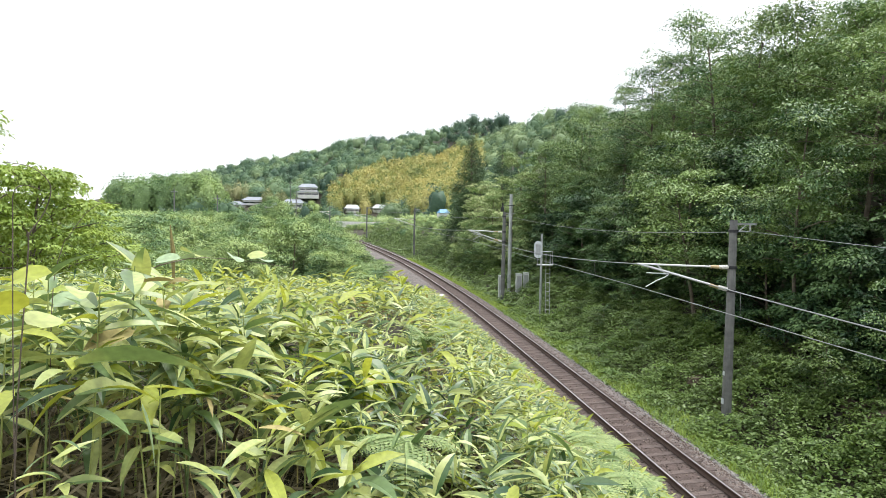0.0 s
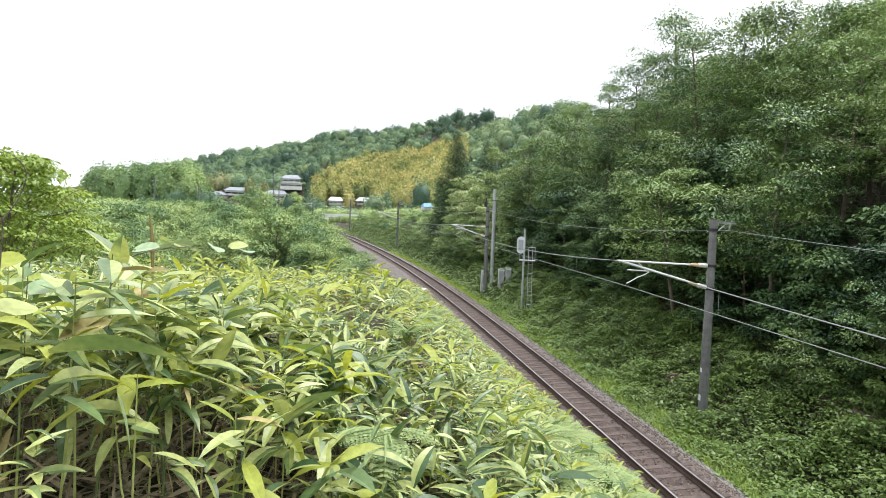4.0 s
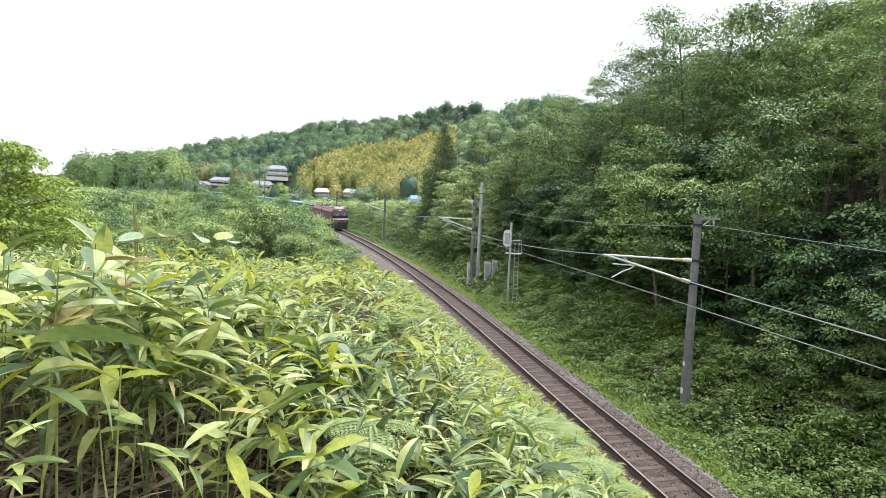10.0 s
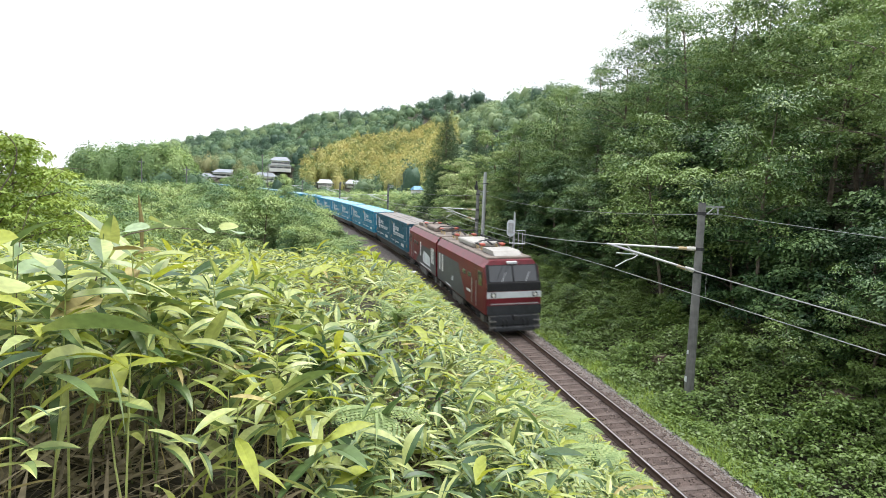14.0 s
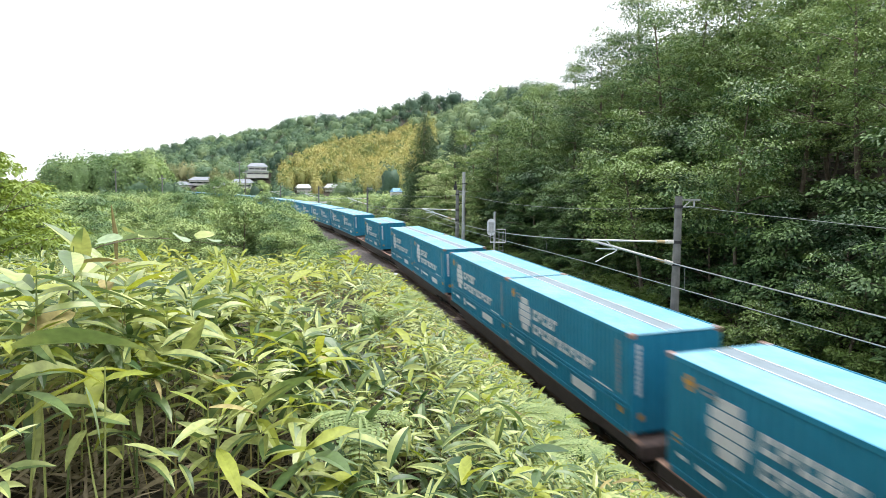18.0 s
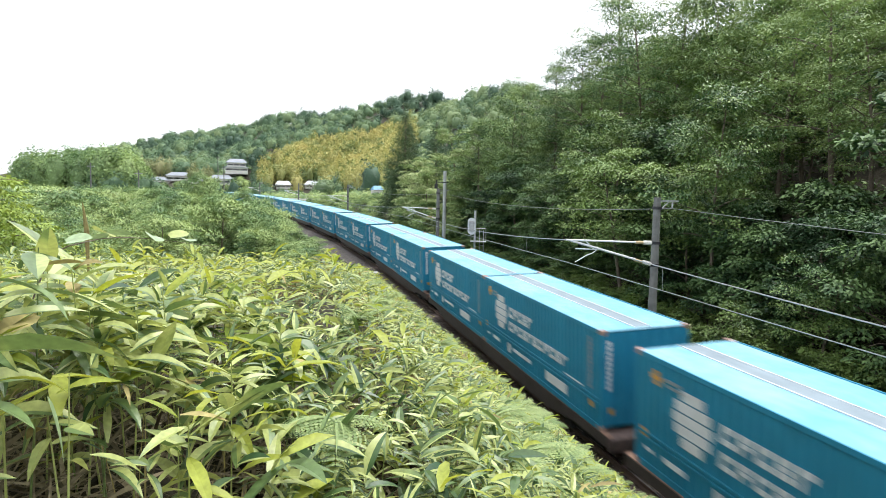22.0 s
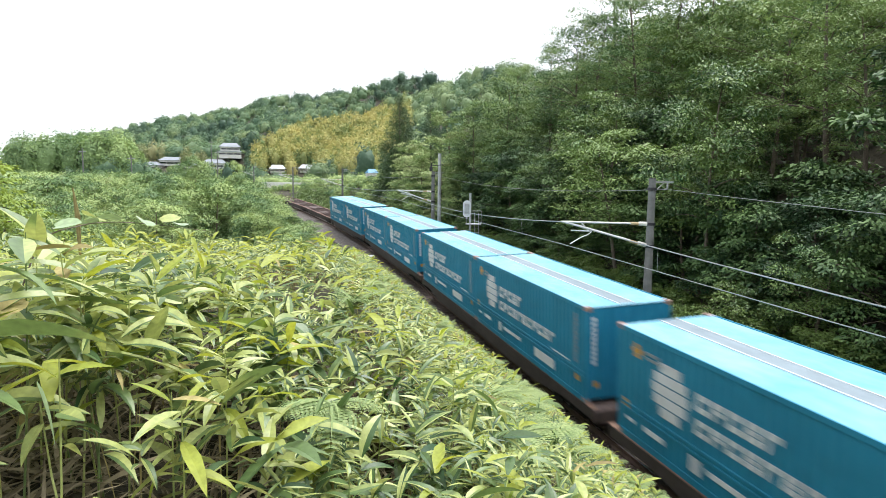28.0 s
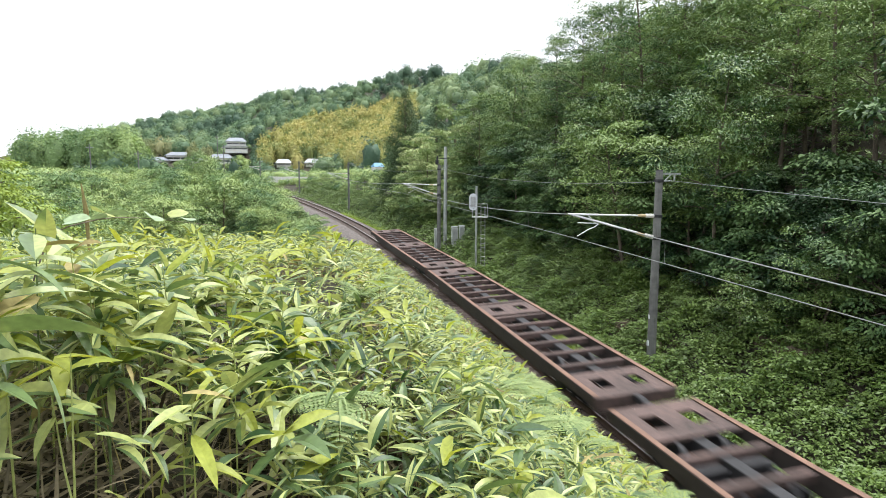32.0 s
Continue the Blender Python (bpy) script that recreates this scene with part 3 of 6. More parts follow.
def make_container(paint, roof_paint, label, strip=None, seam=None):
    c = tagged(new("shipping_container"), label, "container", "containers of the freight train")
    hl, hw = CL / 2, CW / 2
    for sy in (-1, 1):
        part("side_wall", corrugated(bmesh.new(), 0, -hl + 0.12, hl - 0.12, sy * (hw - 0.012), 0.13, CH - 0.09, 0.24, 0.024), paint, c)
        for name, z0, z1, pr in (("bottom_rail", 0.0, 0.14, 0.0), ("top_rail", CH - 0.1, CH - 0.005, 0.0), ("rub_rail", 0.66, 0.71, 0.008), ("rub_rail", 0.78, 0.83, 0.008)):
            y0, y1 = sorted((sy * (hw - 0.04), sy * (hw + pr)))
            bm = bmesh.new()
            box(bm, -hl + 0.1, hl - 0.1, y0, y1, z0, z1)
            part(name, bm, paint, c)
    for sx in (-1, 1):
        part("end_wall", corrugated(bmesh.new(), 1, -hw + 0.12, hw - 0.12, sx * (hl - 0.012), 0.1, CH - 0.06, 0.3, 0.022), paint, c)
        for sy in (-1, 1):
            bm = bmesh.new()
            x0, x1 = sorted((sx * hl, sx * (hl - 0.13)))
            y0, y1 = sorted((sy * hw, sy * (hw - 0.13)))
            box(bm, x0, x1, y0, y1, 0, CH - 0.12, 0.015)
            part("corner_post", bm, paint, c)
            for z0, z1 in ((0.003, 0.12), (CH - 0.115, CH + 0.004)):
                bm = bmesh.new()
                e = 0.006
                x0, x1 = sorted((sx * (hl + e), sx * (hl - 0.18)))
                y0, y1 = sorted((sy * (hw + e), sy * (hw - 0.16)))
                box(bm, x0, x1, y0, y1, z0, z1, 0.012)
                part("corner_casting", bm, CASTING, c)
    bm = bmesh.new()
    xs = np.linspace(-hl + 0.05, hl - 0.05, 125)
    low = [bm.verts.new((x, -hw + 0.02, CH - 0.03 + 0.012 * (k % 4 > 1))) for k, x in enumerate(xs)]
    top = [bm.verts.new((x, hw - 0.02, CH - 0.03 + 0.012 * (k % 4 > 1))) for k, x in enumerate(xs)]
    for k in range(len(xs) - 1):
        bm.faces.new((low[k], low[k + 1], top[k + 1], top[k]))
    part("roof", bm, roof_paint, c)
    bm = bmesh.new()
    box(bm, -hl + 0.15, hl - 0.15, -0.2, 0.2, CH - 0.04, CH - 0.004, 0.008)
    part("roof_strip", bm, strip or STRIP, c)
    for y in (-0.22, 0.22):
        bm = bmesh.new()
        box(bm, -hl + 0.15, hl - 0.15, y - 0.014, y + 0.014, CH - 0.03, CH + 0.004)
        part("roof_seam", bm, seam or WHITE, c)
    # painted marks on both long sides: emblem, lines of lettering, small plates
    for sy in (-1, 1):
        def plate(bm, x0, x1, z0, z1, lean=0.0):
            y = sy * (hw + 0.004)
            q = [(x0, z0), (x1, z0), (x1 + lean, z1), (x0 + lean, z1)]
            vs = [bm.verts.new((-sy * a, y, b)) for a, b in q]
            f = bm.faces.new(vs)
            g = bmesh.ops.extrude_face_region(bm, geom=[f])
            for w in g["geom"]:
                if isinstance(w, bmesh.types.BMVert):
                    w.co.y -= sy * 0.012
        bm = bmesh.new()
        for k in range(5):
            z = 1.0 + k * 0.24
            r = math.sqrt(max(0.05, 0.58 ** 2 - (z + 0.085 - 1.57) ** 2))
            plate(bm, -2.72 - r, -2.72 + r, z, z + 0.205)
        part("emblem", bm, WHITE, c, "round emblem of white bars")
        bm = bmesh.new()
        for row, n, z0, hgt in ((0, 5, 1.56, 0.36), (1, 11, 1.08, 0.32)):
            for k in range(n):
                x = -1.9 + k * 0.43
                plate(bm, x, x + 0.1, z0, z0 + hgt, 0.05)
                plate(bm, x + 0.11, x + 0.33, z0 + hgt * 0.68, z0 + hgt, 0.03)
                if k % 3 != 1:
                    plate(bm, x + 0.11, x + 0.33, z0, z0 + hgt * 0.3, 0.03)
                if k % 2:
                    plate(bm, x + 0.11, x + 0.3, z0 + hgt * 0.38, z0 + hgt * 0.6, 0.03)
        part("lettering", bm, WHITE, c, "two rows of white lettering bars")
        for area in ((-3.6, -2.9, 0.4, 0.52), (-2.0, -1.75, 0.28, 0.6), (-1.5, 0.1, 0.42, 0.53), (1.3, 2.75, 0.3, 0.58), (2.6, 3.7, 0.88, 0.92), (-4.3, -4.0, 0.42, 0.5)):
            bm = bmesh.new()
            plate(bm, *area)
            part("small_print", bm, WHITE, c)
        bm = bmesh.new()
        comb = [(4.02, 0.98)]
        for k in range(11):
            wide = 4.2 - 0.035 * (k % 3 == 1)
            comb += [(wide, 0.98 + k * 0.125), (wide, 1.075 + k * 0.125), (4.06, 1.075 + k * 0.125), (4.06, 1.105 + k * 0.125)]
        comb = comb[:-1] + [(4.02, 0.98 + 10 * 0.125 + 0.095)]
        poly_prism(bm, [(-sy * a, b) for a, b in comb], *sorted((sy * (hw + 0.004), sy * (hw - 0.008))))
        part("side_code", bm, STRIP, c, "column of small pale marks")
        bm = bmesh.new()
        for k in range(3):
            plate(bm, -4.1 + 0.09 * abs(k - 1), -3.74 - 0.09 * abs(k - 1), 2.0 + k * 0.11, 2.1 + k * 0.11)
        part("orange_mark", bm, ORANGE, c, "orange sunburst mark")
        for area in ((-4.45, -4.25, 0.72, 0.9), (4.1, 4.3, 0.5, 0.68)):
            bm = bmesh.new()
            plate(bm, *area)
            part("orange_square", bm, ORANGE, c, "small orange square mark")
        bm = bmesh.new()
        plate(bm, -3.62, -3.1, 2.17, 2.24)
        plate(bm, -3.55, -2.95, 2.06, 2.12)
        part("caption", bm, STRIP, c)
    for sx in (-1, 1):
        bm = bmesh.new()
        for k in range(10):
            x0, x1 = sorted((sx * (hl - 0.01), sx * (hl + 0.006)))
            box(bm, x0, x1, -sx * 1.02 - 0.06, -sx * 1.02 + 0.06, 1.05 + k * 0.13, 1.15 + k * 0.13)
        for k in range(4):
            box(bm, x0, x1, sx * (0.2 + k * 0.16) - 0.06, sx * (0.2 + k * 0.16) + 0.06, 1.9, 2.0)
        part("end_lettering", bm, WHITE, c)
        bm = bmesh.new()
        box(bm, x0, x1, -sx * 0.95 - 0.08, -sx * 0.95 + 0.08, 0.42, 0.57, 0.003)
        part("end_mark", bm, ORANGE, c)
    return c


LOCO_RED = material("crimson_loco_paint", (0.15, 0.013, 0.022), 0.38, spread=0.18, scale=4, grime=(0.1, 0.013, 0.018))
LOCO_GREY = material("slate_grey_loco_paint", (0.075, 0.08, 0.088), 0.45, spread=0.2, scale=4)
LOCO_ROOF = material("dusty_loco_roof", (0.17, 0.14, 0.12), 0.85, spread=0.3, scale=4, grime=(0.08, 0.068, 0.06))
LOCO_PALE = material("pale_grey_hood", (0.3, 0.285, 0.265), 0.6, spread=0.2, scale=5)
PANTO_RED = material("red_pantograph_paint", (0.42, 0.1, 0.07), 0.6, spread=0.2, scale=8)
GLASS = material("dark_window_glass", (0.012, 0.015, 0.018), 0.05, spread=0.1, spec=0.9)
LOCO_DARK = material("dark_slate_loco_paint", (0.034, 0.037, 0.043), 0.5, spread=0.3, scale=5)
GEAR_GREY = material("dusty_grey_underfloor_gear", (0.13, 0.125, 0.12), 0.75, spread=0.3, scale=6)
LAMP = material("headlamp_lens", (0.8, 0.8, 0.76), 0.15, spread=0.05)
RUBBER = material("black_bellows", (0.02, 0.02, 0.022), 0.85, spread=0.3)


def make_loco():
    """Two-section electric locomotive; x ahead, origin at the middle on rail top."""
    e = tagged(new("electric_locomotive"), "crimson and grey two-section electric freight locomotive with white front band", "locomotive")
    hw = 1.4
    for sx in (1, -1):
        def X(a):
            return sx * a
        # body shell: raked cab front, sloping roof shoulders
        bm = bmesh.new()
        rings = []
        for x, top in ((0.25, 3.62), (10.9, 3.62), (11.75, 3.55), (12.1, 2.55), (12.25, 2.4), (12.25, 0.95)):
            if top > 3:
                prof = [(-hw, 0.95), (-hw, 3.2), (-hw + 0.3, top), (hw - 0.3, top), (hw, 3.2), (hw, 0.95)]
            elif top > 2.45:
                prof = [(-hw, 0.95), (-hw + 0.02, 2.3), (-hw + 0.06, top), (hw - 0.06, top), (hw - 0.02, 2.3), (hw, 0.95)]
            else:
                q = min(top, 2.4)
                prof = [(-hw + 0.08, 0.95), (-hw + 0.08, q * 0.95), (-hw + 0.14, q), (hw - 0.14, q), (hw - 0.08, q * 0.95), (hw - 0.08, 0.95)]
            rings.append([bm.verts.new((X(x), y, z)) for y, z in prof])
        for a, b in zip(rings[:-2], rings[1:-1]):
            for k in range(6):
                bm.faces.new((a[k], a[(k + 1) % 6], b[(k + 1) % 6], b[k]))
        last = rings[-2]
        bm.faces.new(last)
        bm.faces.new(rings[0])
        for w in rings[-1]:
            bm.verts.remove(w)
        bmesh.ops.recalc_face_normals(bm, faces=bm.faces[:])
        part("body", bm, LOCO_RED, e, "crimson steel body")
        for sy in (-1, 1):
            y0, y1 = sorted((sy * (hw - 0.02), sy * (hw + 0.005)))
            bm = bmesh.new()
            poly_prism(bm, [(X(0.35), 0.98), (X(0.35), 2.55), (X(5.6), 2.55), (X(8.6), 0.98)] if sx < 0 else [(X(0.35), 0.98), (X(0.35), 2.75), (X(6.4), 2.75), (X(8.2), 0.98)], y0, y1)
            part("grey_panel", bm, LOCO_GREY, e, "slate-grey side panel with a slanting edge")
            y0, y1 = sorted((sy * (hw - 0.02), sy * (hw + 0.012)))
            for x in (0.9, 1.75) if sx > 0 else (1.0, 6.1):
                bm = bmesh.new()
                w = 1.0 if (sx < 0 and x == 1.0) else 0.42
                for k in range(9):
                    box(bm, *sorted((X(x), X(x + w))), y0, y1, 1.65 + k * 0.12, 1.75 + k * 0.12)
                part("louvre", bm, PALE_STEEL, e, "pale louvred grille")
            bm = bmesh.new()
            if sx < 0:
                poly_prism(bm, [(X(2.3), 1.3), (X(2.5), 2.0), (X(4.9), 2.2), (X(5.3), 1.75), (X(5.2), 1.3)], y0, y1)
            else:
                poly_prism(bm, [(X(4.6), 1.5), (X(4.7), 1.75), (X(5.1), 1.8), (X(5.0), 1.5)], y0, y1)
            part("side_emblem", bm, WHITE, e, "white painted side emblem")
            bm = bmesh.new()
            box(bm, *sorted((X(2.0 if sx < 0 else 3.0), X(6.6 if sx < 0 else 4.4))), y0, y1, 1.04, 1.13)
            part("white_line", bm, WHITE, e)
            for x in (7.4, 8.6):
                bm = bmesh.new()
                box(bm, *sorted((X(x), X(x + 0.75))), y0, y1, 2.35, 2.6, 0.006)
                part("side_window", bm, GLASS, e)
            bm = bmesh.new()
            box(bm, *sorted((X(10.75), X(11.5))), y0, y1, 2.25, 2.95, 0.006)
            part("cab_side_window", bm, GLASS, e)
            bm = bmesh.new()
            box(bm, *sorted((X(9.75), X(10.4))), y0, y1, 1.0, 2.95, 0.006)
            part("cab_door", bm, LOCO_RED, e)
            for x in (9.65, 10.5):
                part("handrail", tube(bmesh.new(), (X(x), sy * (hw + 0.05), 1.1), (X(x), sy * (hw + 0.05), 2.4), 0.02), STEEL, e)
            bm = bmesh.new()
            box(bm, *sorted((X(8.3), X(9.2))), y0, y1, 1.55, 1.68)
            part("side_caption", bm, WHITE, e)
        # cab front
        bm = bmesh.new()
        box(bm, *sorted((X(12.0), X(12.27))), -hw + 0.03, hw - 0.03, 0.95, 2.5, 0.03)
        part("cab_front", bm, LOCO_RED, e)
        bm = bmesh.new()
        box(bm, *sorted((X(12.26), X(12.285))), -hw + 0.035, hw - 0.035, 1.78, 2.08, 0.004)
        part("white_band", bm, WHITE, e, "white band across the cab front")
        bm = bmesh.new()
        box(bm, *sorted((X(12.2), X(12.275))), -hw + 0.033, hw - 0.033, 0.95, 1.42, 0.01)
        part("lower_front", bm, LOCO_DARK, e)
        for y in (-1.05, 1.05):
            bm = bmesh.new()
            box(bm, *sorted((X(12.27), X(12.3))), y - 0.13, y + 0.13, 1.82, 2.04, 0.01)
            part("lamp_housing", bm, DARK_METAL, e)
            bm = bmesh.new()
            tube(bm, (X(12.29), y, 1.93), (X(12.315), y, 1.93), 0.08, seg=14)
            part("headlamp", bm, LAMP, e)
            bm = bmesh.new()
            tube(bm, (X(12.27), y * 0.92, 0.68), (X(12.33), y * 0.92, 0.68), 0.1, seg=14)
            part("lower_lamp", bm, LAMP, e)
        for y0, y1 in ((-1.2, -0.04), (0.04, 1.2)):
            bm = bmesh.new()
            vs = [bm.verts.new(p) for p in ((X(12.16), y0, 2.56), (X(12.16), y1, 2.56), (X(11.86), y1 * 0.98, 3.3), (X(11.86), y0 * 0.98, 3.3))]
            fc = bm.faces.new(vs)
            g = bmesh.ops.extrude_face_region(bm, geom=[fc])
            for w in g["geom"]:
                if isinstance(w, bmesh.types.BMVert):
                    w.co.x -= sx * 0.12
            bmesh.ops.recalc_face_normals(bm, faces=bm.faces[:])
            part("windscreen", bm, GLASS, e, "dark cab windscreen")
        bm = bmesh.new()
        vs = [bm.verts.new(p) for p in ((X(12.15), -1.34, 2.5), (X(12.15), 1.34, 2.5), (X(11.84), 1.31, 3.34), (X(11.84), -1.31, 3.34))]
        fc = bm.faces.new(vs)
        g = bmesh.ops.extrude_face_region(bm, geom=[fc])
        for w in g["geom"]:
            if isinstance(w, bmesh.types.BMVert):
                w.co.x -= sx * 0.15
        bmesh.ops.recalc_face_normals(bm, faces=bm.faces[:])
        part("windscreen_surround", bm, RUBBER, e)
        bm = bmesh.new()
        box(bm, *sorted((X(12.2), X(12.28))), -hw + 0.036, hw - 0.036, 2.09, 2.53, 0.02)
        part("black_mask", bm, RUBBER, e)
        bm = bmesh.new()
        box(bm, *sorted((X(11.7), X(11.9))), -0.26, 0.26, 3.36, 3.5, 0.03)
        part("top_lamp_box", bm, WHITE, e)
        bm = bmesh.new()
        box(bm, *sorted((X(12.0), X(12.35))), -1.25, 1.25, 0.42, 0.93, 0.04)
        box(bm, *sorted((X(11.9), X(12.45))), -1.05, 1.05, 0.16, 0.4, 0.05)
        part("buffer_beam", bm, LOCO_DARK, e, "dark slate buffer beam and snowplough")
        part("front_rail", tube(bmesh.new(), (X(12.33), -1.2, 1.5), (X(12.33), 1.2, 1.5), 0.022), STEEL, e)
        for y in (-1.12, 1.12):
            bm = bmesh.new()
            for z in (0.35, 0.65):
                box(bm, *sorted((X(12.3), X(12.5))), y - 0.17, y + 0.17, z, z + 0.04)
            box(bm, *sorted((X(12.3), X(12.34))), y - 0.17, y + 0.17, 0.2, 0.93)
            part("front_step", bm, GEAR_GREY, e)
        for y in (-0.62, -0.42, 0.42, 0.62):
            part("brake_hose", cable(bmesh.new(), [(X(12.34), y, 0.78), (X(12.5), y, 0.7), (X(12.52), y, 0.5), (X(12.44), y, 0.34)], 0.025, 6), RUBBER, e)
        for y in (-0.6, 0.6):
            part("wiper", tube(bmesh.new(), (X(12.19), y, 2.56), (X(12.0), y + 0.25, 3.0), 0.014, seg=5), STEEL, e)
        bm = bmesh.new()
        box(bm, *sorted((X(12.3), X(12.62))), -0.13, 0.13, 0.74, 0.98, 0.03)
        part("coupler", bm, DARK_METAL, e)
        # roof equipment
        bm = bmesh.new()
        box(bm, *sorted((X(0.3), X(11.5))), -1.13, 1.13, 3.5, 3.68, 0.04)
        part("roof_deck", bm, LOCO_ROOF, e, "dusty brown roof deck")
        bm = bmesh.new()
        box(bm, *sorted((X(3.6), X(7.2))), -0.75, 0.75, 3.69, 3.98, 0.06)
        part("roof_hood", bm, LOCO_ROOF if sx < 0 else LOCO_PALE, e)
        bm = bmesh.new()
        poly_prism(bm, [(X(8.9), 3.69), (X(9.1), 3.92), (X(10.9), 3.92), (X(11.2), 3.69)], -0.7, 0.7)
        part("cooling_hood", bm, LOCO_PALE if sx > 0 else LOCO_ROOF, e)
        for x in (1.9, 7.9):
            for y in (-0.55, 0.55):
                for dx in (-0.45, 0.45):
                    part("insulator_foot", tube(bmesh.new(), (X(x + dx), y, 3.68), (X(x + dx), y, 3.92), 0.07, seg=8), CERAMIC_BROWN, e)
            bm = bmesh.new()
            box(bm, *sorted((X(x - 0.6), X(x + 0.6))), -0.65, -0.55, 3.92, 4.0)
            box(bm, *sorted((X(x - 0.6), X(x + 0.6))), 0.55, 0.65, 3.92, 4.0)
            up = 4.2 if (x < 3 and sx > 0) or (x > 3 and sx < 0) else 4.12
            tube(bm, (X(x + 0.5), 0, 3.98), (X(x - 0.9), 0, up + 0.02), 0.05)
            tube(bm, (X(x - 0.9), 0, up), (X(x + 0.45), 0, up + 0.1), 0.035)
            part("pantograph_frame", bm, DARK_METAL, e)
            bm = bmesh.new()
            for dx in (0.3, 0.55):
                cable(bm, [(X(x + dx), -0.85, up - 0.08), (X(x + dx), -0.6, up + 0.06), (X(x + dx), 0.6, up + 0.06), (X(x + dx), 0.85, up - 0.08)], 0.022, 6)
            part("pantograph_head", bm, DARK_METAL, e)
            for y in (-0.55, 0.55):
                bm = bmesh.new()
                box(bm, *sorted((X(x + 0.35), X(x + 0.75))), y - 0.12, y + 0.12, 3.93, 4.06, 0.03)
                part("pantograph_base", bm, PANTO_RED, e, "faded red pantograph base")
        bm = bmesh.new()
        for x in (3.2, 5.0, 6.8):
            tube(bm, (X(x), 0.85, 3.68), (X(x), 0.85, 4.02), 0.07, seg=8)
        tube(bm, (X(2.2), 0.85, 4.04), (X(7.6), 0.85, 4.04), 0.03)
        part("roof_busbar", bm, DARK_METAL, e)
        bm = bmesh.new()
        box(bm, *sorted((X(0.6), X(11.6))), -1.3, 1.3, 0.8, 0.96, 0.02)
        box(bm, *sorted((X(4.6), X(7.0))), -1.15, 1.15, 0.35, 0.82, 0.03)
        part("underframe", bm, DARK_METAL, e)
        for y in (-1.22, 1.22):
            for x0, x1, z0 in ((4.45, 5.25, 0.36), (5.32, 5.9, 0.44), (5.98, 6.5, 0.36), (6.58, 7.1, 0.5), (0.55, 1.0, 0.42), (10.9, 11.5, 0.45)):
                bm = bmesh.new()
                box(bm, *sorted((X(x0), X(x1))), y - 0.1, y + 0.1, z0, 0.79, 0.02)
                part("equipment_box", bm, GEAR_GREY, e)
        for x in (2.6, 9.2):
            bogie(e, X(x), 2.3)
    bm = bmesh.new()
    for k in range(5):
        box(bm, -0.24 + k * 0.1, -0.17 + k * 0.1, -1.25, 1.25, 1.0, 3.5)
    box(bm, -0.26, 0.26, -1.18, 1.18, 1.0, 3.45)
    part("gangway_bellows", bm, RUBBER, e)
    return e


loco = make_loco()
wagon = make_wagon()
WAGON_PITCH, N_LOADED, N_EMPTY = 20.49, 15, 3
wagons = [wagon] + [copy_thing(wagon, Matrix.Identity(4)) for _ in range(N_LOADED + N_EMPTY - 1)]
sooty = make_container(TEAL, SOOT_ROOF, "soot-stained teal shipping container with sooty brown roof, on a flat wagon", SOOT_ROOF, SOOT_ROOF)
blue = make_container(BLUE, BLUE_ROOF, "blue corrugated shipping container with paler blue roof, on a flat wagon")
cargo = []
for n in range(N_LOADED):
    for slot in ((-1, 1) if n != 4 else (0,)):
        if n == 0:
            c = sooty if slot == 1 else copy_thing(sooty, Matrix.Identity(4))
        else:
            c = blue if (n, slot) == (1, 1) else copy_thing(blue, Matrix.Identity(4))
        cargo.append((c, n, slot))
tagged(cargo[0][0])


# ---- overhead line and signals ----
def wire(name, pts, r, parent=None, label=""):
    bm = bmesh.new()
    cable(bm, pts, r, 5)
    return part(name, bm, WIRE, parent, label)


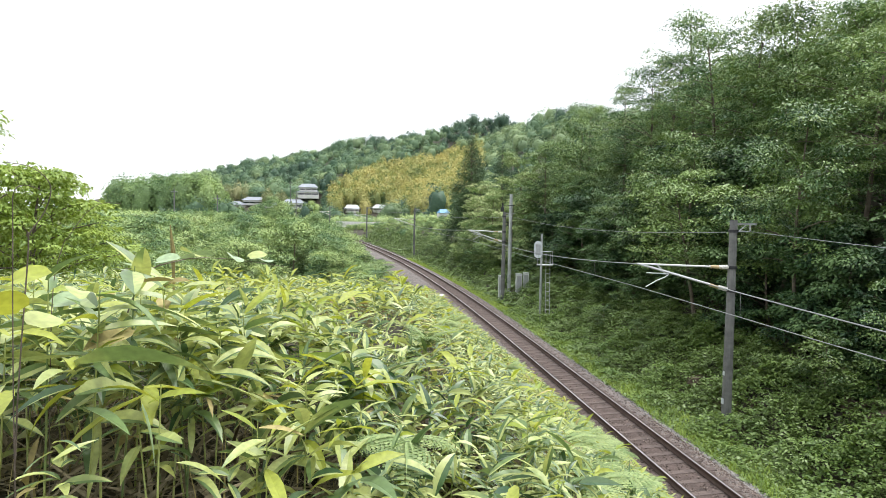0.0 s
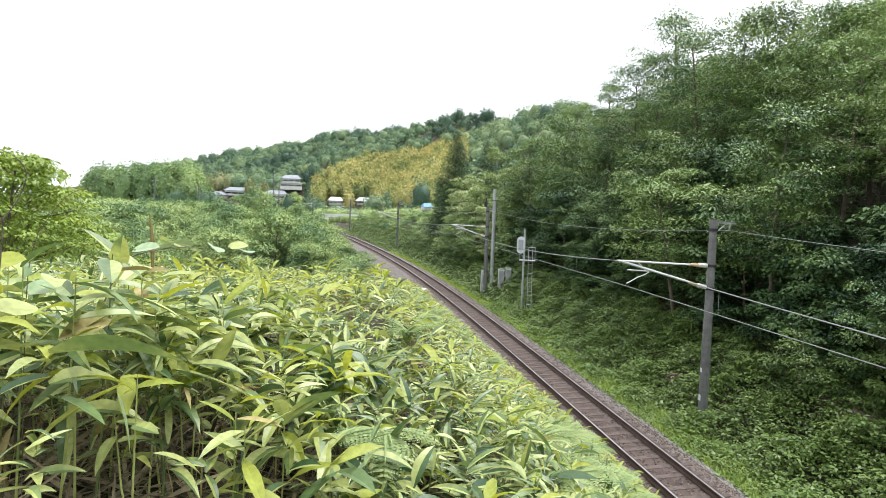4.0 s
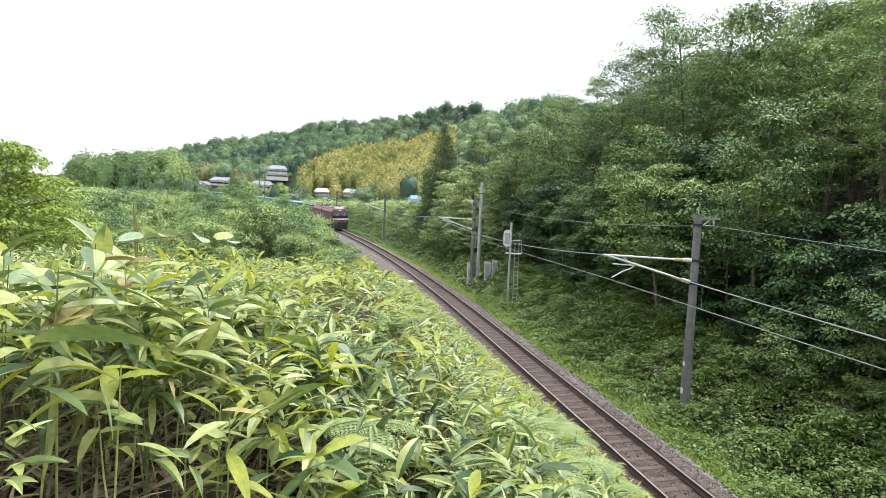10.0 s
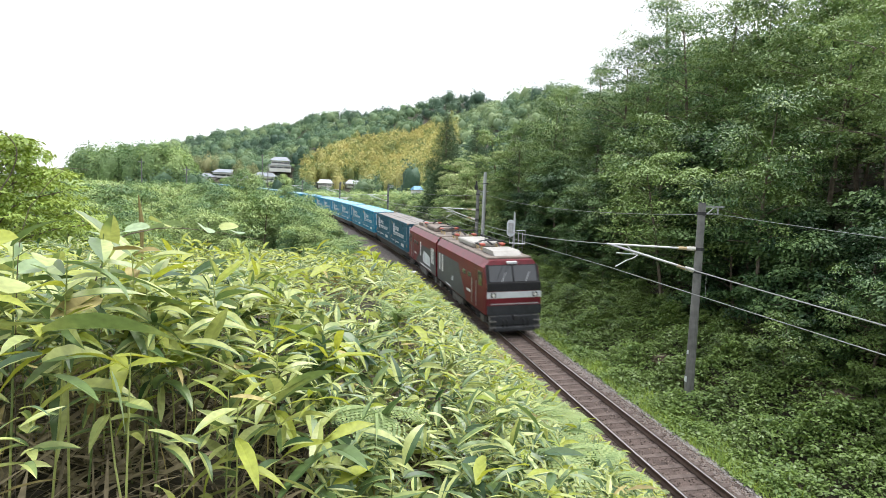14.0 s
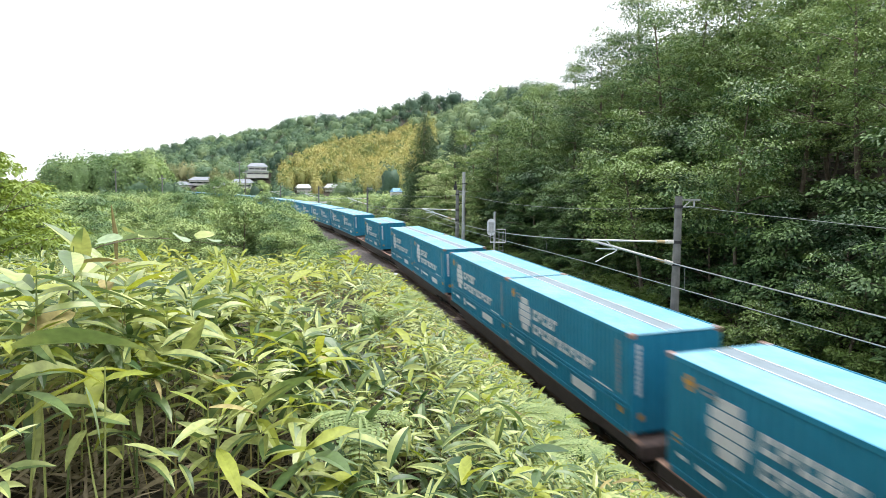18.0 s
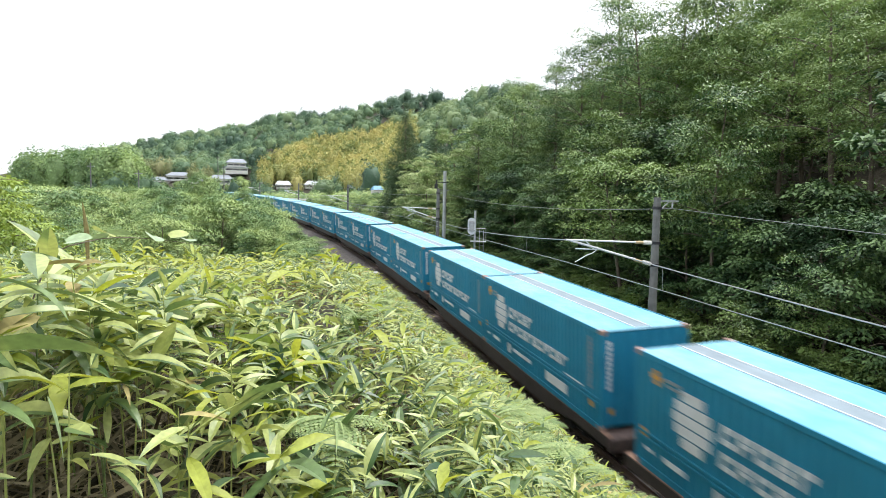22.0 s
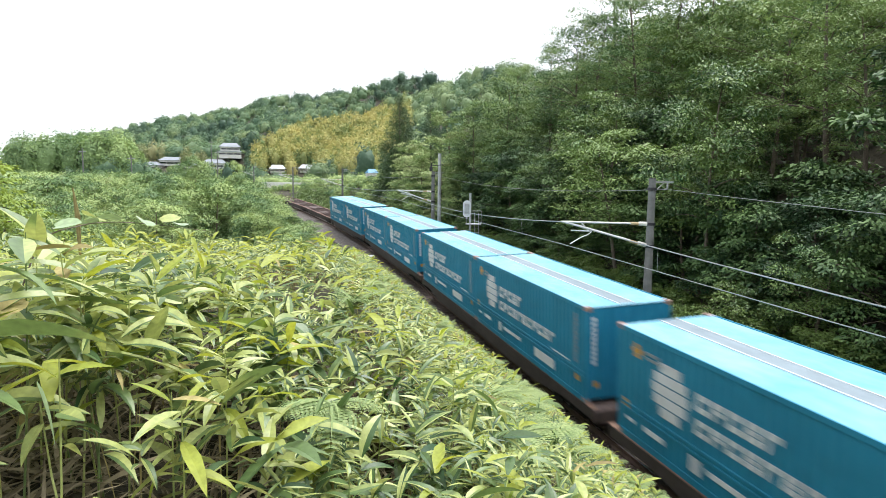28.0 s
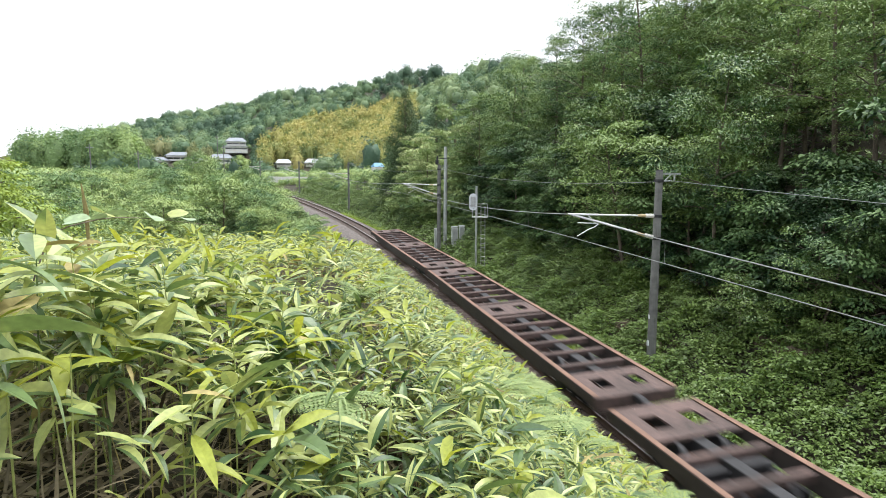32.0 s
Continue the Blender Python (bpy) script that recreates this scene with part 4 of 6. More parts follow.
MASTS = [(-23.0, 3.8), (21.2, 3.85), (50.0, 3.3), (92.0, 3.4), (134.5, 3.4), (176.0, 3.4)]
tips, tops, contacts = [], [], []
for k, (s, off) in enumerate(MASTS):
    rz = float(line(s)[2])
    foot = beside(s, off, 0, False)
    g = above(foot.x, foot.y)
    h = math.atan2(*(beside(s, 0, 0, False) - foot).xy.yx)
    mast = tagged(new("catenary_mast"), "grey concrete railway mast with an insulated cantilever", "catenary mast", "masts along the railway")
    mast.matrix_world = pose(foot.x, foot.y, g, 0, 0, math.degrees(h))
    top = rz + 6.8 - g
    bm = bmesh.new()
    tube(bm, (0, 0, -0.6), (0, 0, top), 0.17, 0.125, 14)
    part("pole", bm, CONCRETE, mast, smooth=False)
    part("pole_cap", tube(bmesh.new(), (0, 0, top), (0, 0, top + 0.03), 0.13, 0.11, 14), DARK_METAL, mast)
    for z in (top - 1.6, top - 2.4, top - 0.35):
        part("clamp_band", tube(bmesh.new(), (0, 0, z - 0.05), (0, 0, z + 0.05), 0.165, seg=14), DARK_METAL, mast)
    reach = off - 0.38
    za, zb, zt = top - 1.6, top - 2.4, rz + 5.3 - g
    bm = bmesh.new()
    tube(bm, (0.8, 0, za + (zt - za) * 0.22), (reach, 0, zt), 0.032)
    tube(bm, (0.75, 0, zb + 0.2), (reach - 0.15, 0, zt - 0.02), 0.04)
    tube(bm, (reach - 0.75, 0, zt - 0.05), (reach - 1.05, 0, zt - 0.34), 0.022)
    tube(bm, (reach - 0.35, 0, zt - 0.3), (reach - 1.15, 0, zt - 0.34), 0.02)
    cable(bm, [(reach - 1.15, 0, zt - 0.36), (reach - 1.0, 0, zt - 0.46), (reach - 0.75, 0, zt - 0.55), (reach - 0.35, 0, zt - 0.77)], 0.018, 6)
    part("cantilever", bm, PALE_STEEL, mast, "pale steel cantilever tubes")
    for z0, z1 in ((za, za + (zt - za) * 0.22), (zb, zb + 0.2)):
        ribs = [0.14, 0.165, 0.17, 0.19, 0.195]
        ribs += [ribs[1 + q % 4] + 0.055 * (1 + q // 4) for q in range(20)] + [0.5]
        bm = cable(bmesh.new(), [(x, 0, z0 + (z1 - z0) * x / 0.8) for x in ribs], [0.048] + [0.05 if q % 4 in (0, 3) else 0.076 for q in range(24)] + [0.05], 10)
        part("insulator", bm, CERAMIC, mast, "white ribbed insulator")
        bm = bmesh.new()
        tube(bm, (0.5, 0, z0 + (z1 - z0) * 0.55), (0.8, 0, z1), 0.055, seg=10)
        part("insulator_sleeve", bm, CERAMIC_BROWN, mast)
    bm = bmesh.new()
    box(bm, -0.85, 0.05, -0.03, 0.03, top - 0.13, top - 0.07)
    tube(bm, (-0.5, 0, top - 0.1), (-0.1, 0, top - 0.45), 0.02)
    tube(bm, (-0.1, 0, top - 0.35), (-0.62, 0, top - 0.36), 0.014)
    tube(bm, (-0.62, 0, top - 0.1), (-0.62, 0, top - 0.34), 0.03)
    part("feeder_bracket", bm, STEEL, mast)
    bm = bmesh.new()
    box(bm, 0.1, 0.16, -0.05, 0.05, 1.75, 1.9)
    box(bm, 0.12, 0.17, -0.06, 0.06, 0.75, 0.95)
    part("number_plate", bm, WHITE, mast)
    m = mast.matrix_world
    tips.append(m @ Vector((reach, 0, zt)))
    contacts.append(m @ Vector((reach - 0.07 if s > 0 else reach + 0.38, 0, zt - 0.78 if s > 0 else zt - 1.05)))
    tops.append(m @ Vector((-0.62, 0, top - 0.36)))


def hung(a, b, sag, n=12):
    return [a.lerp(b, t) - Vector((0, 0, sag * 4 * t * (1 - t))) for t in np.linspace(0, 1, n + 1)]


for label, pts, sag, r in (("messenger wire over the track", tips, 0.5, 0.016), ("contact wire over the track", contacts, 0.02, 0.011), ("feeder wire along the mast tops", tops, 0.45, 0.01)):
    w = tagged(new("overhead_wire"), label, "wire", "wires along the railway")
    for a, b in zip(pts, pts[1:]):
        wire("span", hung(a, b, sag), r, w)
droppers = tagged(new("wire_droppers"), "thin droppers between messenger and contact wire", "wire dropper")
for a, b, c, d in zip(tips, tips[1:], contacts, contacts[1:]):
    up, lo = hung(a, b, 0.5, 8), hung(c, d, 0.02, 8)
    for q in (1, 3, 5, 7):
        wire("dropper", [up[q], lo[q]], 0.005, droppers)

# second steel pole and equipment cabinets beside the third mast
p = beside(51.4, 4.25, 0, False)
g = above(p.x, p.y)
pole = tagged(new("steel_pole"), "tall grey steel pole with switch gear beside the track", "pole")
pole.location = (p.x, p.y, g)
bm = bmesh.new()
tube(bm, (0, 0, -0.5), (0, 0, 8.3 + 1.07 - g), 0.16, 0.13, 14)
part("shaft", bm, STEEL, pole)
bm = bmesh.new()
tube(bm, (-0.75, -0.3, 7.4), (0.3, -0.1, 7.5), 0.03)
box(bm, -0.85, -0.6, -0.4, -0.15, 6.95, 7.35, 0.04)
tube(bm, (-0.7, -0.3, 7.35), (-0.7, -0.3, 7.65), 0.07, seg=10)
part("switch_gear", bm, DARK_METAL, pole)
for dx, dy, w, hgt in ((0.75, -0.4, 0.5, 1.5), (1.35, -0.25, 0.45, 1.25), (-0.75, -0.2, 0.3, 1.9)):
    cab = tagged(new("equipment_cabinet"), "pale grey metal trackside cabinet", "cabinet", "cabinets beside the track")
    z = above(p.x + dx, p.y + dy)
    cab.location = (p.x + dx, p.y + dy, z)
    bm = bmesh.new()
    box(bm, -w / 2, w / 2, -0.2, 0.2, -0.2, hgt, 0.02)
    part("body", bm, PALE_STEEL, cab)
    bm = bmesh.new()
    box(bm, -w / 2 - 0.03, w / 2 + 0.03, -0.24, 0.24, hgt + 0.003, hgt + 0.05, 0.01)
    part("lid", bm, STEEL, cab)
    bm = bmesh.new()
    box(bm, -w / 2 + 0.05, w / 2 - 0.05, -0.215, -0.2, 0.1, hgt - 0.1, 0.004)
    part("door", bm, STEEL, cab)

# signal seen from behind: oval board on a lattice post with a ladder
p = beside(41.3, 3.5, 0, False)
g = above(p.x, p.y)
sig = tagged(new("railway_signal"), "trackside signal post with white oval board and ladder", "signal")
sig.matrix_world = pose(p.x, p.y, g, 0, 0, -10)
H = 5.45 + 0.88 - g
bm = bmesh.new()
tube(bm, (0, 0, -0.4), (0, 0, H), 0.075, seg=12)
part("post", bm, STEEL, sig)
bm = bmesh.new()
for x in (0.35, 0.62):
    tube(bm, (x, 0.1, -0.3), (x - 0.05, 0.1, H - 1.3), 0.022, seg=6)
for q in range(13):
    z = 0.2 + q * 0.3
    tube(bm, (0.35, 0.1, z), (0.6, 0.1, z), 0.014, seg=6)
part("ladder", bm, STEEL, sig)
bm = bmesh.new()
box(bm, -0.3, 0.75, -0.15, 0.4, H - 2.1, H - 2.04, 0.01)
for x in (-0.28, 0.73):
    tube(bm, (x, 0.38, H - 2.04), (x, 0.38, H - 1.2), 0.018, seg=6)
tube(bm, (-0.28, 0.38, H - 1.2), (0.73, 0.38, H - 1.2), 0.018, seg=6)
part("platform", bm, STEEL, sig)
bm = bmesh.new()
for z, rr in ((H - 1.35, 0.27), (H - 0.75, 0.27)):
    tube(bm, (-0.22, -0.12, z), (-0.22, -0.08, z), rr, seg=24)
box(bm, -0.49, 0.05, -0.12, -0.08, H - 1.35, H - 0.75)
part("signal_board", bm, WHITE, sig, "white oval signal board")
bm = bmesh.new()
for z in (H - 1.25, H - 0.85):
    tube(bm, (-0.22, -0.06, z), (-0.22, 0.3, z), 0.12, seg=14)
box(bm, -0.38, -0.06, -0.16, -0.125, H - 1.4, H - 0.7, 0.03)
part("lamp_unit", bm, STEEL, sig)


# ---- trees and shrubs ----
def limb(bm, a, b, r0, r1, bend, n=4):
    """A bent tapering limb."""
    a, b = Vector(a), Vector(b)
    ts = np.linspace(0, 1, n + 1)
    cable(bm, [a.lerp(b, t) + Vector(bend) * math.sin(math.pi * t) for t in ts], [r0 + (r1 - r0) * t for t in ts], 7)


def crown_leaves(r, centres, radii, count, leaf, flat=0.6, slim=0.5, ragged=0.3):
    """Leaves in domed sprays round the given centres: on the upper side of each dome, tips outward and down."""
    P, D, U, T = [], [], [], []
    mean = radii.mean()
    for c, rad in zip(centres, radii):
        n = max(10, int(count * (rad / mean) ** 2))
        d = r.normal(size=(n, 3))
        d[:, 2] = np.where(r.uniform(size=n) < 0.84, np.abs(d[:, 2]), d[:, 2])
        d = unit(d)
        lobes = 1 + 0.28 * np.sin(np.arctan2(d[:, 1], d[:, 0]) * 3 + c[0] * 9)
        q = (rad * np.sqrt(r.uniform(0.3, 1.1, n)) * lobes)[:, None]
        P.append(c + d * q * np.array([1.12, 1.12, flat]) - np.array([0, 0, 0.16]) * q)
        D.append(unit(d * np.array([1, 1, 0.1]) + r.normal(size=(n, 3)) * np.array([0.45, 0.45, 0.3]) - np.array([0, 0, 0.3])))
        U.append(unit(np.array([0, 0, 0.7]) + d * 0.55 + r.normal(size=(n, 3)) * ragged))
        T.append(np.full(n, r.normal() * 0.13))
    P, D, U, T = np.concatenate(P), np.concatenate(D), np.concatenate(U), np.concatenate(T)
    L = leaf * r.uniform(0.65, 1.35, len(P))
    v, f = leaf_quads(P, D, U, L, L * slim * r.uniform(0.8, 1.2, len(P)))
    return v, f, np.repeat(T, 4)


def make_tree(seed, height, spread, boughs, count, leaf, mat, label, name="tree", category="tree", low=0.3, trunk=0.14, group="", flat=0.55, each=5, fill=1.0):
    """A bent trunk with boughs in all directions, each bough carrying several sprays of leaves towards its end."""
    r = np.random.default_rng(seed)
    t = tagged(new(name), label, category, group)
    bm = bmesh.new()
    top = Vector((r.normal() * 0.05 * height, r.normal() * 0.05 * height, height * 0.88))
    bow = Vector((r.normal() * 0.025 * height, r.normal() * 0.025 * height, 0))
    root = Vector((0, 0, -0.5))
    limb(bm, root, top, trunk, trunk * 0.22, bow, 8)
    centres, radii = [], []
    for k in range(boughs):
        u = (k + 0.5) / boughs
        shape = math.sin(math.pi * min(1, 0.2 + 0.74 * u)) ** 0.75
        a = k * 2.4 + r.normal() * 0.4
        reach = spread * shape * r.uniform(0.6, 1.12)
        z = height * (low + (0.97 - low) * u) + r.normal() * 0.02 * height
        rise = reach * (0.1 + 0.55 * u)
        w = min(0.97, max(0.06, (z - rise + 0.5) / (top.z + 0.5)))
        start = root.lerp(top, w) + bow * math.sin(math.pi * w)
        end = Vector((start.x * 0.5 + math.cos(a) * reach, start.y * 0.5 + math.sin(a) * reach, z))
        limb(bm, start, end, trunk * 0.34 * (1.15 - u), 0.012, (0, 0, reach * 0.07), 3)
        for j in range(each):
            g = (j + r.uniform(0.5, 1.0)) / each * 0.62 + 0.4
            across = r.normal() * 0.24 * reach
            c = np.array(start.lerp(end, min(g, 1.05)))
            c += np.array([-math.sin(a) * across, math.cos(a) * across, r.normal() * 0.04 * height * (1 - 0.5 * u)])
            centres.append(c)
            radii.append(spread * r.uniform(0.13, 0.27) * fill)
    part("trunk", bm, BARK, t, "brown bark trunk and limbs")
    v, f, tone = crown_leaves(r, np.array(centres), np.array(radii), count, leaf, flat)
    part("crown", mesh_of("crown", v, [(f, 0)], [mat], tone=tone), None, t)
    return t


def make_conifer(seed, height, spread, mat, label):
    r = np.random.default_rng(seed)
    t = tagged(new("conifer"), label, "conifer tree")
    bm = bmesh.new()
    tube(bm, (0, 0, -0.5), (0, 0, height * 0.97), 0.26, 0.03, 10, caps=False)
    centres, radii = [], []
    n = 190
    for k in range(n):
        u = (k + 0.5) / n
        rad = spread * (1 - u) ** 0.75 * r.uniform(0.45, 1.0) * (1 + 0.16 * math.sin(u * 40)) + 0.1
        a = k * 2.4
        c = np.array([math.cos(a) * rad, math.sin(a) * rad, height * (0.1 + 0.9 * u) - rad * 0.12])
        centres.append(c)
        radii.append(0.32 + spread * 0.22 * (1 - u))
        if k % 3 == 0:
            tube(bm, (0, 0, c[2] + 0.25), c, 0.04, 0.01, 5, caps=False)
    part("trunk", bm, BARK, t)
    v, f, tone = crown_leaves(r, np.array(centres), np.array(radii), 130, 0.21, 0.8, 0.34, 0.45)
    part("crown", mesh_of("crown", v, [(f, 0)], [mat], tone=tone), None, t)
    return t


def put(protos, used, x, y, r, size=(0.85, 1.15), sink=0.05):
    """A copy of one of the prototypes, set on the ground with its own turn and size."""
    k = int(r.integers(len(protos)))
    sc = r.uniform(*size)
    m = pose(x, y, above(x, y) - sink, r.normal() * 2.5, r.normal() * 2.5, r.uniform(0, 360)) @ Matrix.Diagonal((sc, sc, sc * r.uniform(0.92, 1.1), 1))
    if protos[k] in used:
        return copy_thing(protos[k], m)
    used.add(protos[k])
    protos[k].matrix_basis = m
    return protos[k]


used = set()
r = np.random.default_rng(31)
WOOD_TEXT = "broadleaved tree with layered dark green foliage on the hillside"
wood = [make_tree(11 + k, hgt, sp, 17, 240, 0.185, WOOD_LEAF, WOOD_TEXT, low=0.34, group="trees on the hillside", flat=0.62, each=3, fill=1.4) for k, (hgt, sp) in enumerate(((10.5, 3.4), (12.5, 3.8), (9.5, 3.2), (13.5, 3.6), (11.5, 3.5)))]
shrubs = [make_tree(41 + k, hgt, sp, 13, 130, 0.125, SHRUB_LEAF, "leafy green shrub on the bank beside the track", "shrub", "shrub", 0.06, 0.05, "shrubs on the bank", 0.6, each=3, fill=1.25) for k, (hgt, sp) in enumerate(((2.6, 1.6), (2.0, 1.5), (3.6, 1.9)))]
valley = [make_tree(61 + k, hgt, sp, 14, 200, 0.17, VALLEY_LEAF, "rounded green bush-like tree in the valley", "tree", "tree", 0.12, 0.08, "trees in the valley", 0.65, each=3, fill=1.4) for k, (hgt, sp) in enumerate(((4.6, 2.5), (5.4, 2.7), (3.8, 2.3)))]


def along(s, off):
    p = beside(s, off, 0, False)
    return p.x, p.y


for s in np.arange(1, 70, 4.3):
    for off in (9.0, 13.4, 18.2, 23.5):
        if (s < 12 and off < 10) or (s < 6 and off < 13) or (s > 58 and off > 20):
            continue
        big = np.interp(s, [0, 14, 34, 52, 64, 72], [0.78, 0.82, 0.98, 1.08, 0.8, 0.6])
        put(wood, used, *along(s + r.normal() * 1.0, off + r.normal() * 1.0), r, (0.7 * big, 1.2 * big))
tall = [make_tree(131 + k, hgt, sp, 22, 170, 0.17, TALL_LEAF, "tall broadleaved tree with an open uneven crown on the hillside", low=0.36, trunk=0.2, group="tall trees on the hillside", flat=0.6, each=3, fill=1.2) for k, (hgt, sp) in enumerate(((15.5, 3.6), (16.5, 3.2), (14.5, 3.9)))]
TALL = [(13.4, 64.6, 19.8), (15.1, 58.1, 20.3), (14.6, 52.0, 20.0), (16.1, 53.6, 21.3), (16.1, 47.3, 25.0), (18.9, 50.6, 25.4), (17.2, 42.7, 24.6), (20.1, 45.8, 23.0), (18.8, 39.8, 21.6), (18.7, 36.5, 19.3), (20.9, 37.6, 20.1), (19.4, 32.6, 19.6), (18.8, 29.5, 19.5), (21.0, 30.5, 20.2), (18.6, 24.8, 17.9), (18.9, 23.3, 17.5)]
for k, (x, y, top) in enumerate(TALL):
    tree, g = tall[k % 3], above(x, y) - 0.1
    sc = (top - g) / (15.6, 16.6, 14.6)[k % 3]
    m = pose(x, y, g, 0, 0, k * 77) @ Matrix.Diagonal((max(sc, 0.8), max(sc, 0.8), sc, 1))
    if k < 3:
        tree.matrix_basis = m
    else:
        copy_thing(tree, m)
for s in np.arange(58, 150, 4.0):
    for off in (7.5, 11.5, 16):
        if 78 < s < 90 and off < 14:
            continue
        put(valley, used, *along(s + r.normal() * 1.2, off + r.normal() * 0.9), r, (0.65, 1.05) if s < 88 else (0.3, 0.55))
for s in np.concatenate([np.arange(3, 76, 1.75), np.arange(76, 130, 3.0)]):
    for off in (5.2, 6.9, 8.8):
        if r.uniform() < 0.2 or (s < 30 and (off > 8 or off < np.interp(s, [3, 14, 20, 30], [8.0, 7.5, 6, 5]))):
            continue
        big = np.interp(off, [5, 9], [0.5, 1.1])
        put(shrubs, used, *along(s + r.normal() * 0.5, off + r.normal() * 0.4), r, (0.75 * big, 1.15 * big))
for s in np.arange(49, 104, 4.2):
    for off in (-5.2, -9.0, -13.5, -18.5, -24, -30, -37):
        if r.uniform() < 0.1 or (s < 54 and off > -8) or (off > -8 and 66 < s < 150):
            continue
        big = np.interp(off, [-13, -9, -5], [1.0, 0.8, 0.42])
        put(valley, used, *along(s + r.normal() * 1.2, off + r.normal() * 1.0), r, (0.95 * big, 1.42 * big))
BUSHES = [(-5.9, 39.3, 3.9), (-7.0, 41.4, 4.7), (-8.0, 44.0, 5.3), (-8.9, 48.5, 5.7), (-10.6, 53.2, 6.5), (-12.8, 58.9, 7.0), (-15.2, 64.4, 7.2), (-17.8, 69.9, 7.7), (-21.2, 77.2, 8.6), (-24.0, 80.5, 9.6), (-26.5, 82.0, 9.4), (-11.0, 50.1, 6.0), (-13.4, 55.7, 6.5), (-16.0, 60.0, 7.0), (-9.6, 44.5, 5.4), (-21.9, 92.5, 7.8), (-30.2, 90.1, 9.2)]
for x, y, top in BUSHES:
    g = above(x, y) - 0.1
    sc = (top - g) / 4.7
    copy_thing(valley[int(x * 7) % 3], pose(x, y, g, 0, 0, x * 50) @ Matrix.Diagonal((min(1.15, max(sc, 0.75)), min(1.15, max(sc, 0.75)), sc, 1)))
for s in np.arange(24, 47, 4.2):
    for off in (-20, -26, -32, -39):
        put(valley, used, *along(s + r.normal(), off + r.normal()), r, (0.55, 0.85))
for s in np.arange(7, 34, 1.7):
    for off in (4.7, 6.0, 7.3):
        if r.uniform() < 0.2:
            continue
        big = np.interp(off, [4.7, 7.3], [0.26, 0.45])
        put(shrubs, used, *along(s + r.normal() * 0.5, off + r.normal() * 0.4), r, (0.8 * big, 1.3 * big))
# understorey rows whose leaf colour holds the shade at the wood's foot
under = [make_tree(171 + k, hgt, sp, 15, 210, 0.165, SHADED_LEAF, "understorey tree with shade-darkened leaves at the foot of the wood", low=0.04, trunk=0.09, group="understorey trees at the foot of the wood", flat=0.6, each=3, fill=1.35) for k, (hgt, sp) in enumerate(((5.2, 2.1), (6.0, 2.3), (4.4, 2.0)))]
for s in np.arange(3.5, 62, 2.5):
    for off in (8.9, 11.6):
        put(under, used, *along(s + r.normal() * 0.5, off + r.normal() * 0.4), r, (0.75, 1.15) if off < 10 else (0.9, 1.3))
cedar = make_conifer(5, 14.6, 3.5, CONIFER_LEAF, "tall dark pointed cedar beside the railway")
x, y = along(83, 9.2)
cedar.matrix_basis = pose(x, y, above(x, y) - 0.1)
for s, off, sc in ((88.5, 11.5, 0.88), (80, 12.5, 0.8)):
    x, y = along(s, off)
    copy_thing(cedar, pose(x, y, above(x, y) - 0.1, 0, 0, 70 * sc) @ Matrix.Scale(sc, 4))
locust = make_tree(91, 5.0, 2.5, 22, 120, 0.13, VERGE, "bright green tree with feathery layered leaves beyond the bank", low=0.2, trunk=0.1, flat=0.3, each=5)
for x, y, top, turn in ((-12.1, 17.3, 8.8, 0), (-14.6, 17.6, 9.5, 130), (-14.2, 21.0, 8.0, 240)):
    sc = (top - above(x, y)) / 5.0
    m = pose(x, y, above(x, y) - 0.1, 0, 0, turn) @ Matrix.Diagonal((1.0, 1.0, sc, 1))
    if turn:
        copy_thing(locust, m)
    else:
        locust.matrix_basis = m
bloom = make_tree(95, 7.5, 2.2, 18, 90, 0.16, FLOWER_LEAF, "tree with pale cream blossom at the edge of the wood", low=0.15, flat=0.5)
for s, off, sc in ((66, 7.0, 1.1), (71, 7.6, 1.15), (61, 7.4, 0.9), (76, 8.4, 1.1), (68.5, 10.5, 1.35)):
    x, y = along(s, off)
    m = pose(x, y, above(x, y) - 0.1, 0, 0, s * 31) @ Matrix.Scale(sc, 4)
    if s == 66:
        bloom.matrix_basis = m
    else:
        copy_thing(bloom, m)


# ---- far woods on the hill, each region one thing of kind "stuff" ----
def crown_core():
    """A coarse ball without its underside, as template for the solid inside of a crown."""
    bm = bmesh.new()
    bmesh.ops.create_icosphere(bm, subdivisions=2, radius=1)
    bmesh.ops.delete(bm, geom=[w for w in bm.verts if w.co.z < -0.62], context="VERTS")
    bm.verts.ensure_lookup_table()
    bm.verts.index_update()
    v, f = np.array([w.co for w in bm.verts]), np.array([[w.index for w in q.verts] for q in bm.faces])
    bm.free()
    return v, f


CORE_V, CORE_F = crown_core()


